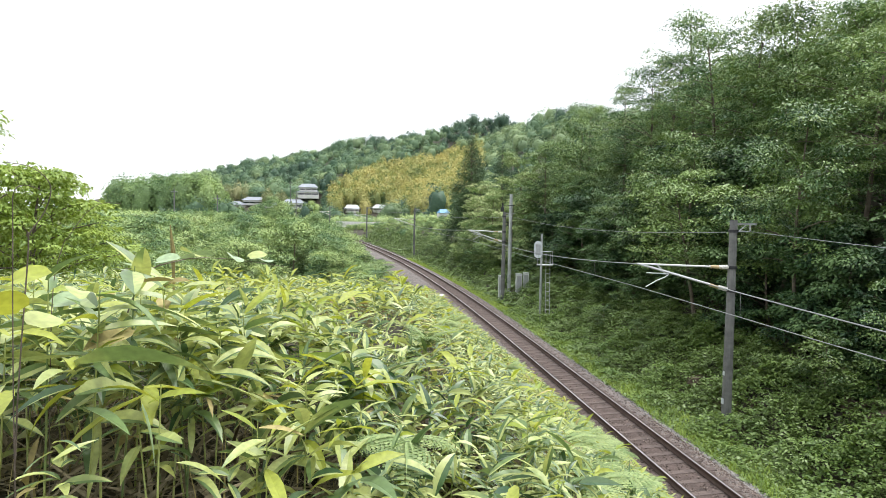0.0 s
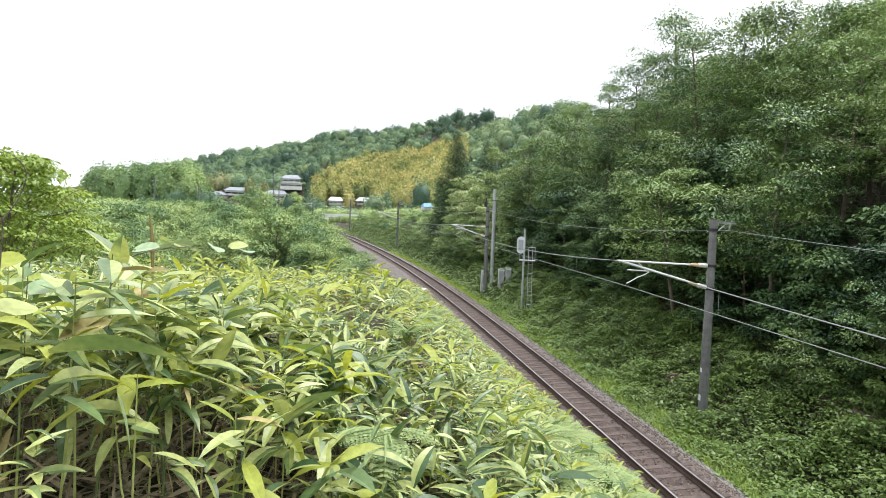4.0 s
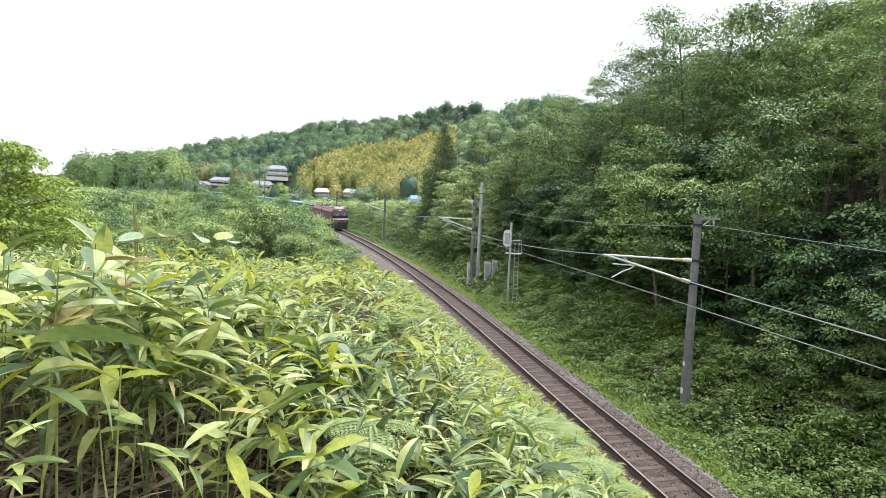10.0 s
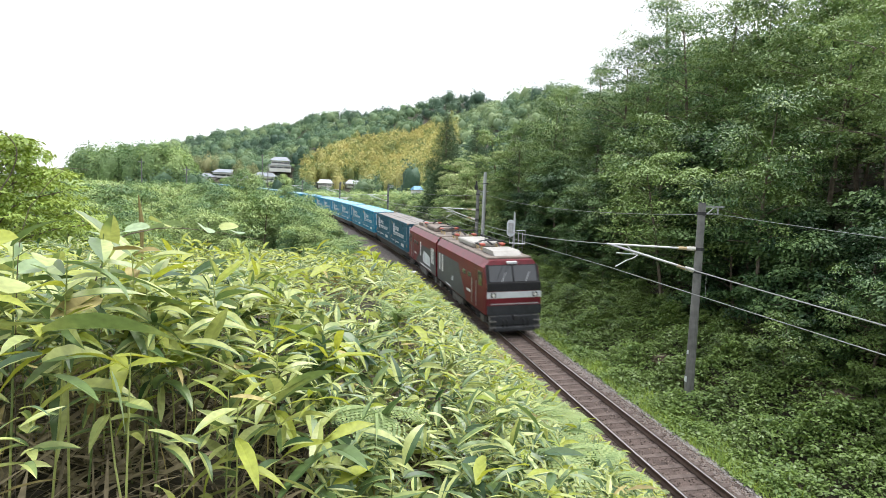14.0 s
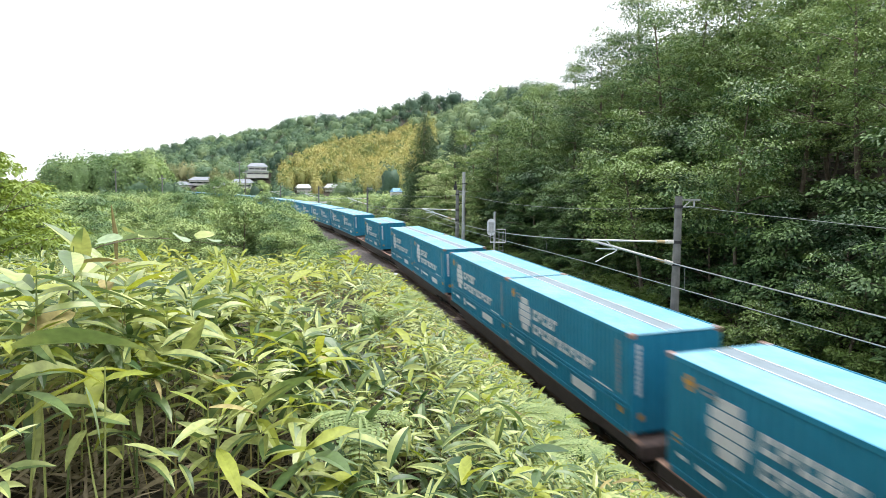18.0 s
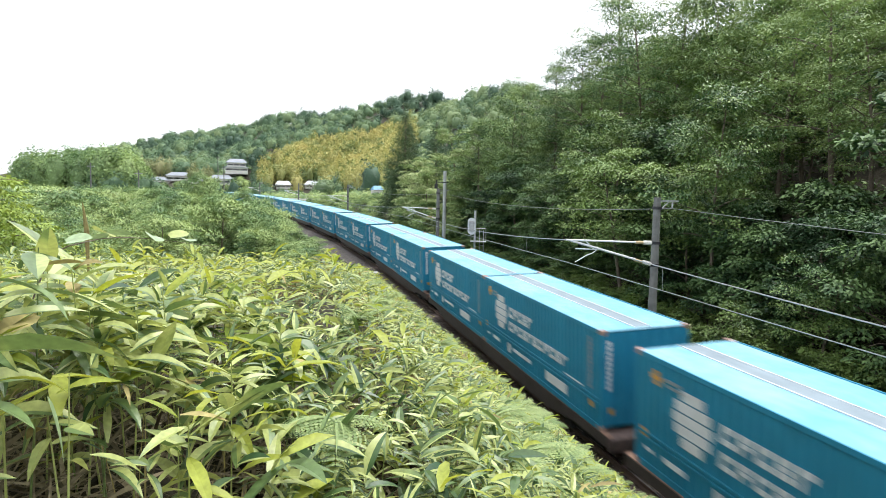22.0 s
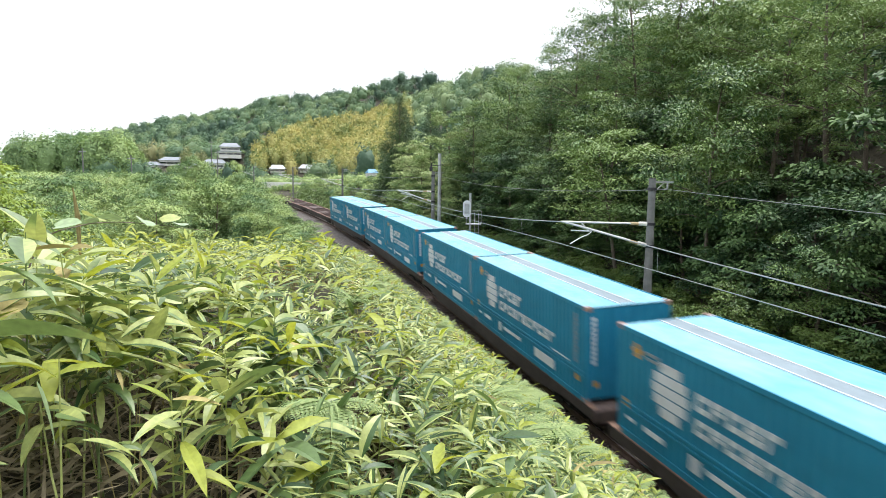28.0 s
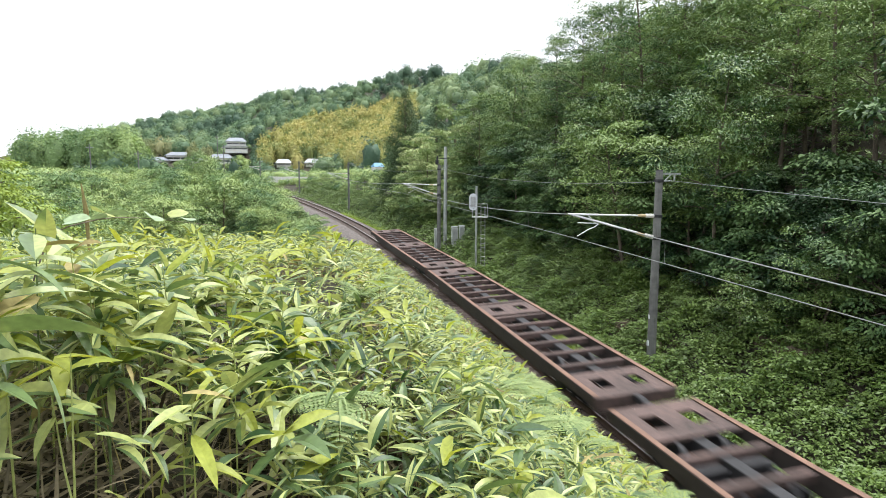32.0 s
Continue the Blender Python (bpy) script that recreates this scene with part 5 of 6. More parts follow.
def far_wood(name, label, places, sizes, mat, leaves, leaf, tall=1.0, seed=3, plume=0.0, vary=0.13):
    """Many crowns at given places: a lumpy leafy mass with a fringe of sprays; plume lets the sprays stand up and hang over."""
    r = np.random.default_rng(seed)
    n = len(places)
    if not n:
        return None
    z = ground(places[:, 0], places[:, 1])
    mid = np.stack([places[:, 0], places[:, 1], z + sizes * tall * 0.72], -1)[:, None, :]
    tone = r.normal(size=n) * vary
    ph = r.uniform(0, 6.28, (n, 1))
    high = tall * r.uniform(0.8, 1.2, n)[:, None]

    def lump(d):
        return 1 + 0.17 * np.sin(d[..., 0] * 4.5 + ph) * np.cos(d[..., 1] * 5 + ph * 2) + 0.15 * np.sin(d[..., 2] * 8 + d[..., 0] * 6 + ph * 3)

    def shell(d, k):
        q = d * (sizes[:, None] * k * lump(d))[..., None]
        q[..., 2] *= high
        return q + mid

    cv = np.broadcast_to(CORE_V, (n, *CORE_V.shape))
    core = shell(cv, 0.68)
    cf = (np.arange(n)[:, None, None] * len(CORE_V) + CORE_F[None]).reshape(-1, 3)
    d = unit(r.normal(size=(n, leaves, 3)) + np.array([0, 0, 0.5]))
    pos = shell(d, r.uniform(0.74, 1.08, (n, leaves)))
    out = unit(np.cross(d, r.normal(size=d.shape)) + d * 0.25 + np.array([0, 0, plume * 1.6 - 0.35]))
    up = unit(d + r.normal(size=d.shape) * 0.42 + np.array([0, 0, 0.2]))
    L = (leaf * r.uniform(0.6, 1.4, (n, leaves)) * (sizes[:, None] / sizes.mean()) ** 0.5).ravel()
    v, f = leaf_quads(pos.reshape(-1, 3), out.reshape(-1, 3), up.reshape(-1, 3), L, L * (0.6 - 0.25 * plume))
    tones = np.concatenate([np.repeat(tone, len(CORE_V)), np.repeat(np.repeat(tone, leaves) + r.normal(size=n * leaves) * 0.05, 4)])
    ob = new(name, mesh_of(name, np.concatenate([core.reshape(-1, 3), v]), [(cf, 0), (f + core.size // 3, 0)], [mat], tone=tones))
    return tagged(ob, label, "woodland", kind="stuff")


r = np.random.default_rng(77)
pts = np.stack([r.uniform(-440, 190, 8200), r.uniform(110, 720, 8200)], -1)
slope = np.stack([r.uniform(-75, 20, 2400), r.uniform(225, 365, 2400)], -1)
pts = np.concatenate([pts, slope])
sg, og = line_coords(pts[:, 0], pts[:, 1])
zz = ground(pts[:, 0], pts[:, 1])
dist = np.hypot(pts[:, 0], pts[:, 1])
bx = pts[:, 0] / np.maximum(pts[:, 1], 1)
VILLAGE = [(-119, 320), (-109, 325), (-86, 288), (-77, 284), (-72, 291), (-50, 285), (-37, 284)]
keep = ((zz > 6.5) | (dist > 240)) & ((og > 14) | ((dist > 215) & (np.abs(og) > 8))) & (bx < 0.34) & (pts[:, 1] < 620) & (bx > -0.5) & ((dist > 200) | (bx > 0.12) | (dist < 140))
for vx, vy in VILLAGE:
    away = math.hypot(vx, vy)
    keep &= (np.hypot(pts[:, 0] - vx, pts[:, 1] - vy) > 8) & ~((np.abs(bx - vx / vy) < 0.02) & (dist > away - 45) & (dist < away))
# the yellow grove climbs the lower slope, higher towards its right; a beige one stands to its left
grade = (zz - 2) / dist
edge = 0.006 * np.sin(pts[:, 0] * 0.3) + 0.004 * np.sin(pts[:, 1] * 0.23)
grove = (dist > 205) & (dist < 400) & (bx > -0.215) & (bx < 0.03) & (zz > 7.5) & (grade + edge < np.interp(bx, [-0.215, -0.16, -0.03, 0.03], [0.04, 0.078, 0.105, 0.135]))
beige = (~grove) & (dist > 255) & (bx > -0.39) & (bx < -0.255) & (grade < 0.036) & (zz > 7.5)
strewn = np.arange(len(pts)) >= 8200
keep &= grove | ~strewn
pts, dist, bx, zz, grove, beige = [q[keep] for q in (pts, dist, bx, zz, grove, beige)]
size = np.clip(r.lognormal(1.12, 0.32, len(pts)), 1.8, 5.4)
size[grove] = r.uniform(1.5, 2.6, grove.sum())
size[beige] = r.uniform(2.0, 3.2, beige.sum())
dark = (~grove) & (~beige) & ((np.sin(pts[:, 0] * 0.045 + 1.0) * np.cos(pts[:, 1] * 0.03) > 0.5) | (r.uniform(size=len(pts)) < 0.07))
pale = (~grove) & (~beige) & (~dark) & (r.uniform(size=len(pts)) < np.where(bx > -0.02, 0.4, 0.1))
plain = ~(grove | beige | dark | pale)
# crowns sunk behind a nearer rise carry fewer leaves
rise = np.zeros(len(pts))
for q in np.linspace(0.6, 0.97, 12):
    rise = np.maximum(rise, (ground(pts[:, 0] * q, pts[:, 1] * q) + 3.0 - 7) / (dist * q))
sunk = (zz + size * 2.4 - 7) / dist < rise - 0.008
for band, (d0, d1, leaf, n) in enumerate(((0, 270, 0.68, 250), (270, 400, 0.85, 180), (400, 2000, 1.1, 120))):
    for hid, share in ((False, 1.0), (True, 0.6)):
        m, c = (dist >= d0) & (dist < d1) & (sunk == hid), int(n * share)
        far_wood("hill_wood", "mixed green woodland covering the hill", pts[m & plain], size[m & plain], HILL_LEAF, c, leaf, 1.1, 4 + band)
        far_wood("pale_hill_wood", "pale green feathery trees on the hill", pts[m & pale], size[m & pale], PALE_HILL_LEAF, c, leaf, 1.25, 24 + band)
        far_wood("dark_hill_wood", "dark conifer woodland on the hill", pts[m & dark], size[m & dark] * 0.8, DARK_HILL_LEAF, c, leaf, 1.5, 8 + band)
        far_wood("bamboo_grove", "yellowing bamboo grove on the lower hillside", pts[m & grove], size[m & grove], BAMBOO_LEAF, int(c * 0.8), leaf * 1.25, 2.1, 12 + band, 0.6, 0.17)
        far_wood("beige_bamboo", "beige-green bamboo on the hill foot beside the village", pts[m & beige], size[m & beige], BEIGE_LEAF, c, leaf * 1.2, 2.2, 32 + band, 0.6)
lp = np.stack([r.uniform(-165, -92, 150), r.uniform(225, 275, 150)], -1)
lp = lp[(lp[:, 0] / lp[:, 1] > -0.57) & (lp[:, 0] / lp[:, 1] < -0.385)]
far_wood("distant_grove", "grove of tall green trees beyond the valley", lp, r.uniform(3.8, 5.6, len(lp)), GROVE_LEAF, 1000, 0.85, 1.85, 6)
far_wood("distant_belt", "low wooded rise beyond the valley", np.stack([r.uniform(-480, -190, 190), r.uniform(270, 430, 190)], -1), r.uniform(2.0, 3.6, 190), HILL_LEAF, 110, 0.9, 1.1, 37)
far_wood("valley_belt", "belt of green trees at the far side of the valley", np.stack([r.uniform(-260, -110, 260), r.uniform(150, 280, 260)], -1), r.uniform(1.6, 3.0, 260), VALLEY_LEAF, 150, 0.5, 0.95, 17)
lp = np.stack([r.uniform(-75, -30, 110), r.uniform(96, 116, 110)], -1)
far_wood("bamboo_thicket", "beige-green bamboo thicket in the valley", lp, r.uniform(1.3, 2.3, len(lp)), BEIGE_LEAF, 260, 0.34, 1.45, 7, 0.6)
lp = np.stack([r.uniform(-140, -8, 420), r.uniform(212, 330, 420)], -1)
sg, og = line_coords(lp[:, 0], lp[:, 1])
clear = np.abs(og) > 7
for vx, vy in VILLAGE:
    clear &= np.hypot(lp[:, 0] - vx, lp[:, 1] - vy) > 7.5
lp = lp[clear]
far_wood("village_gardens", "low green garden trees and hedges round the village", lp, r.uniform(0.9, 1.9, len(lp)), VALLEY_LEAF, 100, 0.45, 0.8, 19)
hp = np.stack([r.uniform(-92, -58, 120), r.uniform(262, 287, 120)], -1)
wk = np.linspace(-19, 25, 46)
hp = np.concatenate([hp, np.stack([r.uniform(-81, -63, 16), r.uniform(283, 286.5, 16)], -1), np.stack([-17 + 0.89 * wk, 151.5 - 0.454 * wk + r.uniform(-1.5, 1.5, 46)], -1)])
far_wood("village_hedge", "clipped hedges and garden shrubs on the bank below the houses", hp, np.where(np.arange(len(hp)) < 136, r.uniform(0.9, 2.0, len(hp)), r.uniform(0.6, 1.05, len(hp))), VALLEY_LEAF, 120, 0.42, 0.9, 29)
lp = np.stack([r.uniform(-130, 5, 900), r.uniform(104, 215, 900)], -1)
sg, og = line_coords(lp[:, 0], lp[:, 1])
lp = lp[(np.abs(og) > 7)]
far_wood("valley_wood", "green bushes and trees filling the valley", lp, r.uniform(1.3, 2.5, len(lp)) * np.interp(lp[:, 1], [104, 200], [1.1, 0.9]) * np.where((lp[:, 0] > -40) & (lp[:, 1] < 165), 0.45, 1.0), VALLEY_LEAF, 150, 0.36, 0.95, 9)
bs, bo = np.meshgrid(np.arange(-25, 78, 3.7), np.arange(25, 46, 3.6), indexing="ij")
bs, bo = bs.ravel() + r.normal(size=bs.size), bo.ravel() + r.normal(size=bo.size)
x, y, z, h = line(bs)
lp = np.stack([x + np.cos(h) * bo, y - np.sin(h) * bo], -1)
far_wood("upper_wood", "broadleaved wood higher on the hillside", lp, r.uniform(1.8, 3.2, len(lp)), WOOD_LEAF, 420, 0.32, 1.6, 10)


# ---- houses of the village ----
TILE_ROOF = material("grey_tile_roof", (0.22, 0.24, 0.27), 0.6, spread=0.25, scale=3)
PALE_ROOF = material("pale_sheet_roof", (0.4, 0.42, 0.44), 0.6, spread=0.2, scale=3)
PLASTER = material("pale_plaster", (0.66, 0.65, 0.62), 0.85, spread=0.12, scale=3)
BLUE_TIN = material("blue_tin_roof", (0.06, 0.22, 0.36), 0.5, spread=0.15, scale=3)


def house(x, y, z, w, d, h, turn, roof_mat, label, storeys=1, name="house"):
    hs = tagged(new(name), label, "house", "village houses")
    hs.matrix_world = pose(x, y, z, 0, 0, turn)
    for q in range(storeys):
        k = 1 - 0.16 * q
        bm = bmesh.new()
        box(bm, -w / 2 * k, w / 2 * k, -d / 2 * k, d / 2 * k, q * h - (max(0.3, z - above(x, y) + 0.3) if q == 0 else 0), q * h + h - 0.1, 0.03)
        part("wall", bm, PLASTER, hs)
        bm = bmesh.new()
        e = 0.7 if w > 5 else 0.2
        W, D, z0, z1 = w / 2 * k + e, d / 2 * k + e, (q + 1) * h - 0.1, (q + 1) * h + ((0.9 if w < 5 else 1.7) if q == storeys - 1 else 0.7)
        base = [bm.verts.new(p) for p in ((-W, -D, z0), (W, -D, z0), (W, D, z0), (-W, D, z0))]
        ridge = [bm.verts.new((-W * 0.62, 0, z1)), bm.verts.new((W * 0.62, 0, z1))]
        for fv in ((base[0], base[1], ridge[1], ridge[0]), (base[2], base[3], ridge[0], ridge[1]), (base[1], base[2], ridge[1]), (base[3], base[0], ridge[0])):
            bm.faces.new(fv)
        bm.faces.new(base[::-1])
        part("roof", bm, roof_mat, hs)
        for c in range(3):
            bm = bmesh.new()
            xx = -w / 2 * k + w * k * (c + 0.5) / 3
            ww = w * k / 6 - 0.12
            box(bm, xx - ww, xx + ww, -d / 2 * k - 0.02, -d / 2 * k + 0.05, q * h + 0.8, q * h + min(1.55, h - 0.6), 0.01)
            part("window", bm, GLASS, hs)
    return hs


HOUSE_ROWS = [(-72, 291, 17.2, 9.5, 6, 2.2, 12, TILE_ROOF, 2), (-119, 320, 7.8, 13, 8, 2.6, -10, TILE_ROOF, 1), (-109, 325, 9.0, 10, 8, 2.6, 6, TILE_ROOF, 1), (-86, 288, 9.4, 11, 8, 2.6, 16, TILE_ROOF, 1), (-77, 284, 8.8, 9, 7, 2.5, 2, TILE_ROOF, 1), (-50, 285, 7.0, 6, 5, 1.9, 8, PALE_ROOF, 1), (-37, 284, 7.2, 5.2, 5, 1.8, -4, PALE_ROOF, 1), (-4.3, 153, 6.2, 2.4, 2.4, 2.3, 20, BLUE_TIN, 1)]
for row in HOUSE_ROWS:
    house(row[0], row[1], max(row[2], above(row[0], row[1]) - 0.1), *row[3:7], row[7], "pale village house with grey tiled roof" if row[7] is TILE_ROOF else "small village house with pale sheet roof" if row[7] is PALE_ROOF else "small white building with a blue tin roof", row[8])
wall = tagged(new("roadside_wall"), "long pale concrete roadside wall below the village", "wall")
bm = bmesh.new()
for k in range(9):
    box(bm, -18 + k * 4.7, -18 + k * 4.7 + 4.66, -0.15, 0.15, -1.6, 0.2, 0.03)
part("panel", bm, PLASTER, wall)
wall.matrix_world = pose(-17, 156, 6.2, 0, 0, -27)
for x, y, top in ((-76.2, 163, 14.3), (-62.6, 158, 12.6), (-56.6, 212, 16.5), (-69, 250, 22)):
    up = tagged(new("utility_pole"), "slim grey concrete utility pole in the village", "utility pole", "utility poles")
    up.location = (x, y, above(x, y))
    bm = bmesh.new()
    tube(bm, (0, 0, -0.4), (0, 0, top - above(x, y)), 0.2, 0.14, 10)
    part("shaft", bm, CONCRETE, up)
    bm = bmesh.new()
    box(bm, -0.9, 0.9, -0.06, 0.06, top - above(x, y) - 0.9, top - above(x, y) - 0.75)
    part("crossarm", bm, STEEL, up)


# ---- foreground bank: bamboo grass, ferns, creepers ----
def bank_points(n, s0, s1, o0, o1, r):
    s, o = r.uniform(s0, s1, n), r.uniform(o0, o1, n)
    x, y, z, h = line(s)
    px, py = x + np.cos(h) * o, y - np.sin(h) * o
    return np.stack([px, py, ground(px, py)], -1), s, o


def tufts(base, r, leaves, length, width, seg, height=(0.45, 0.9)):
    """Whorls of arching leaves on the tips of upright stems."""
    n = len(base)
    h = height if isinstance(height, np.ndarray) else r.uniform(*height, n)
    top = base + np.stack([r.normal(size=n) * 0.08, r.normal(size=n) * 0.08, h], -1)
    P = np.repeat(top, leaves, 0)
    k = np.tile(np.arange(leaves), n)
    P[:, 2] -= r.uniform(0, 0.28, len(P)) * (k / leaves)
    az = np.repeat(r.uniform(0, 6.28, n), leaves) + k * 2.4 + r.normal(size=len(P)) * 0.3
    el = np.clip(r.normal(0.32, 0.36, len(P)) - 0.15 * k / leaves, -0.6, 1.25)
    L = length * np.clip(r.lognormal(-0.12, 0.3, len(P)), 0.45, 1.5) * np.repeat(r.uniform(0.8, 1.2, n), leaves)
    W = L * width * r.uniform(0.7, 1.35, len(P))
    return blade_leaves(P, az, el, L, W, r.uniform(0.3, 1.15, len(P)), seg, r.normal(size=len(P)) * 0.4)


def veg(name, label, bits, mat, category="plants", fold=False):
    v, f = joined(bits)
    return tagged(new(name, mesh_of(name, v, [(f, 0)], [mat], fold)), label, category, kind="stuff")


r = np.random.default_rng(5)


def stems(base, r, height, thick=0.008):
    n = len(base)
    return blade_leaves(base, r.uniform(0, 6.28, n), r.uniform(1.35, 1.56, n), height, np.full(n, thick) * r.uniform(0.6, 1.3, n), r.uniform(0, 0.25, n), 2)


def under_canopy(base, s, o, r, drop=(0.0, 0.3)):
    """Stem heights that bring the plants up to the canopy, less some."""
    c = canopy(base[:, 0], base[:, 1], s, o, np.interp(s, _s, _z))
    return np.maximum(0.12, c - base[:, 2] - 0.07 - r.uniform(*drop, len(base)))


near, s, o = bank_points(7600, -3.5, 7, -12.5, -1.5, r)
keep = (np.hypot(near[:, 0], near[:, 1]) > 1.75) & (near[:, 1] > 0.3)
keep &= (near[:, 0] > -0.35) | (np.hypot(near[:, 0], near[:, 1]) > 2.7) | (r.uniform(size=len(near)) < 0.2)
near, s, o = near[keep], s[keep], o[keep]
close = np.hypot(near[:, 0], near[:, 1]) < 4.5
hgt = under_canopy(near, s, o, r)
away = np.hypot(near[:, 0], near[:, 1]) > 4.6
broad = ~away & (near[:, 0] < -0.3) & (r.uniform(size=len(near)) < 0.55)
bits = [tufts(near[~away & ~broad], r, 9, 0.15, 0.2, 5, height=hgt[~away & ~broad]), tufts(near[broad], r, 6, 0.22, 0.24, 5, height=hgt[broad]), tufts(near[away], r, 8, 0.15, 0.185, 3, height=hgt[away])]
low = close & (near[:, 0] < -0.3) & (r.uniform(size=len(near)) < 0.15)
close &= near[:, 0] > -0.45
bits += [tufts(near[close], r, 6, 0.2, 0.17, 5, height=under_canopy(near, s, o, r, (0.3, 0.75))[close])]
bits += [tufts(near[low], r, 5, 0.23, 0.18, 5, height=under_canopy(near, s, o, r, (0.35, 0.7))[low])]
mid, s2, o2 = bank_points(16500, 6, 47, -15, -0.95, r)
keep = r.uniform(size=len(mid)) < np.interp(o2, [-2.2, -0.95], [1.0, 0.3]) * np.where((o2 > -1.3) & (s2 > 24), 0.25, 1.0)
mid, s2, o2 = mid[keep], s2[keep], o2[keep]
far = s2 > 17
bits += [tufts(mid[~far], r, 8, 0.155, 0.185, 3, height=under_canopy(mid, s2, o2, r)[~far])]
bits += [tufts(mid[far], r, 7, 0.19, 0.19, 2, height=under_canopy(mid, s2, o2, r)[far])]
veg("bamboo_grass", "dense green bamboo grass covering the near bank", bits, SASA, fold="folded")
young, s, o = bank_points(1800, -2, 40, -12, -2.0, r)
keep = np.hypot(young[:, 0], young[:, 1]) > 2.2
young, s, o = young[keep], s[keep], o[keep]
veg("young_shoots", "yellow-green young shoots among bamboo grass", [tufts(young, r, 4, 0.2, 0.2, 3, height=under_canopy(young, s, o, r, (-0.12, 0.1)))], SASA_YOUNG)
dead, s, o = bank_points(3200, -3, 20, -12.5, -2.5, r)
dead = dead[np.hypot(dead[:, 0], dead[:, 1]) > 1.3]
litter, s, o = bank_points(15000, -2.5, 7.0, -12.5, -6.0, r)
keep = (np.hypot(litter[:, 0], litter[:, 1]) > 1.0) & (np.hypot(litter[:, 0], litter[:, 1]) < 7) & (litter[:, 1] > 0.3)
litter = litter[keep]
n = len(litter)
lying = blade_leaves(litter + np.array([0, 0, 0.06]), r.uniform(0, 6.28, n), r.uniform(-0.05, 0.7, n), r.uniform(0.15, 0.6, n), r.uniform(0.006, 0.03, n), r.uniform(0.0, 0.6, n), 3, r.normal(size=n) * 0.4)
veg("dry_stems", "dry straw-coloured stems and leaves under the grass", [stems(dead, r, r.uniform(0.3, 0.8, len(dead))), tufts(dead[:900], r, 3, 0.17, 0.14, 3, height=(0.15, 0.8))], DRY)


veg("dead_litter", "dead brown stems and leaves lying under the grass", [lying], LITTER)


def fern_fronds(base, r, length):
    """Arching fern fronds, each of paired toothed leaflets."""
    n = len(base)
    az, el = r.uniform(0, 6.28, n), r.uniform(0.3, 0.9, n)
    pairs = 13
    bits = []
    t = np.linspace(0.12, 0.98, pairs)
    L = length * r.uniform(0.75, 1.25, n)
    e = el[:, None] - 0.9 * t[None, :]
    hx, hz = np.cumsum(np.cos(e), 1) / pairs * L[:, None], np.cumsum(np.sin(e), 1) / pairs * L[:, None]
    mid = np.stack([base[:, 0:1] + np.cos(az)[:, None] * hx, base[:, 1:2] + np.sin(az)[:, None] * hx, base[:, 2:3] + hz], -1)
    fwd = np.stack([np.cos(az), np.sin(az), np.zeros(n)], -1)[:, None, :]
    for sgn in (-1, 1):
        side = np.stack([-np.sin(az), np.cos(az), np.zeros(n)], -1)[:, None, :] * sgn
        d = unit(side + fwd * 0.45 + np.array([0, 0, -0.12]))
        pl = (L[:, None] * 0.36 * np.sin(math.pi * (0.18 + 0.8 * t)) ** 0.9)
        d = np.broadcast_to(d, mid.shape)
        for q in range(6):
            u = (q + 0.4) / 6
            root = mid + d * (pl * u)[..., None]
            for sg in (-1, 1):
                dd = unit(np.broadcast_to(fwd, mid.shape) * sg + d * 0.5)
                ll = (pl * 0.3 * (1 - u * 0.8)).ravel()
                bits.append(leaf_quads(root.reshape(-1, 3), dd.reshape(-1, 3), np.broadcast_to(np.array([0, 0, 1.0]), (root.size // 3, 3)), ll, ll * 0.85, 0.05))
    bits.append(blade_leaves(base, az, el, L, np.full(n, 0.014), np.full(n, 0.95), 5))
    return joined(bits)


def frond_mesh(seed):
    q = np.random.default_rng(seed)
    v, f = fern_fronds(np.zeros((1, 3)), q, 0.4)
    return mesh_of("frond", v, [(f, 0)], [FERN])


fronds = [frond_mesh(k) for k in range(4)]
fb, s, o = bank_points(330, 1.0, 26, -8.0, -1.7, r)
up = under_canopy(fb, s, o, r, (-0.04, 0.12))
far_enough = np.hypot(fb[:, 0], fb[:, 1]) > 4.2
fx = np.array([(-0.25, 2.95), (0.81, 3.6), (0.71, 7.22), (1.67, 5.29), (-0.28, 5.29), (0.78, 4.64)])
s, o = line_coords(fx[:, 0], fx[:, 1])
fx = np.concatenate([fx, ground(fx[:, 0], fx[:, 1])[:, None]], 1)
up = np.concatenate([under_canopy(fx, s, o, r, (-0.03, 0.05)), up])
fb, far_enough = np.concatenate([fx, fb]), np.concatenate([np.full(len(fx), True), far_enough])
for k in np.flatnonzero(far_enough)[:150]:
    fern = tagged(new("fern"), "pale green fern with arching fronds among bamboo grass", "fern", "ferns on the bank")
    fern.location = fb[k]
    a0 = r.uniform(0, 360)
    for q in range(5):
        ob = new("frond", fronds[int(r.integers(4))])
        ob.parent = fern
        ob.matrix_basis = pose(0, 0, up[k], r.normal() * 8, r.normal() * 8, a0 + q * 72 + r.normal() * 12) @ Matrix.Scale(r.uniform(0.6, 1.05), 4)
    bm = bmesh.new()
    cable(bm, [(0, 0, -0.05), (0.01, 0, up[k] * 0.5), (0, 0, up[k])], [0.008, 0.006, 0.004], 5)
    part("stalk", bm, DRY, fern)

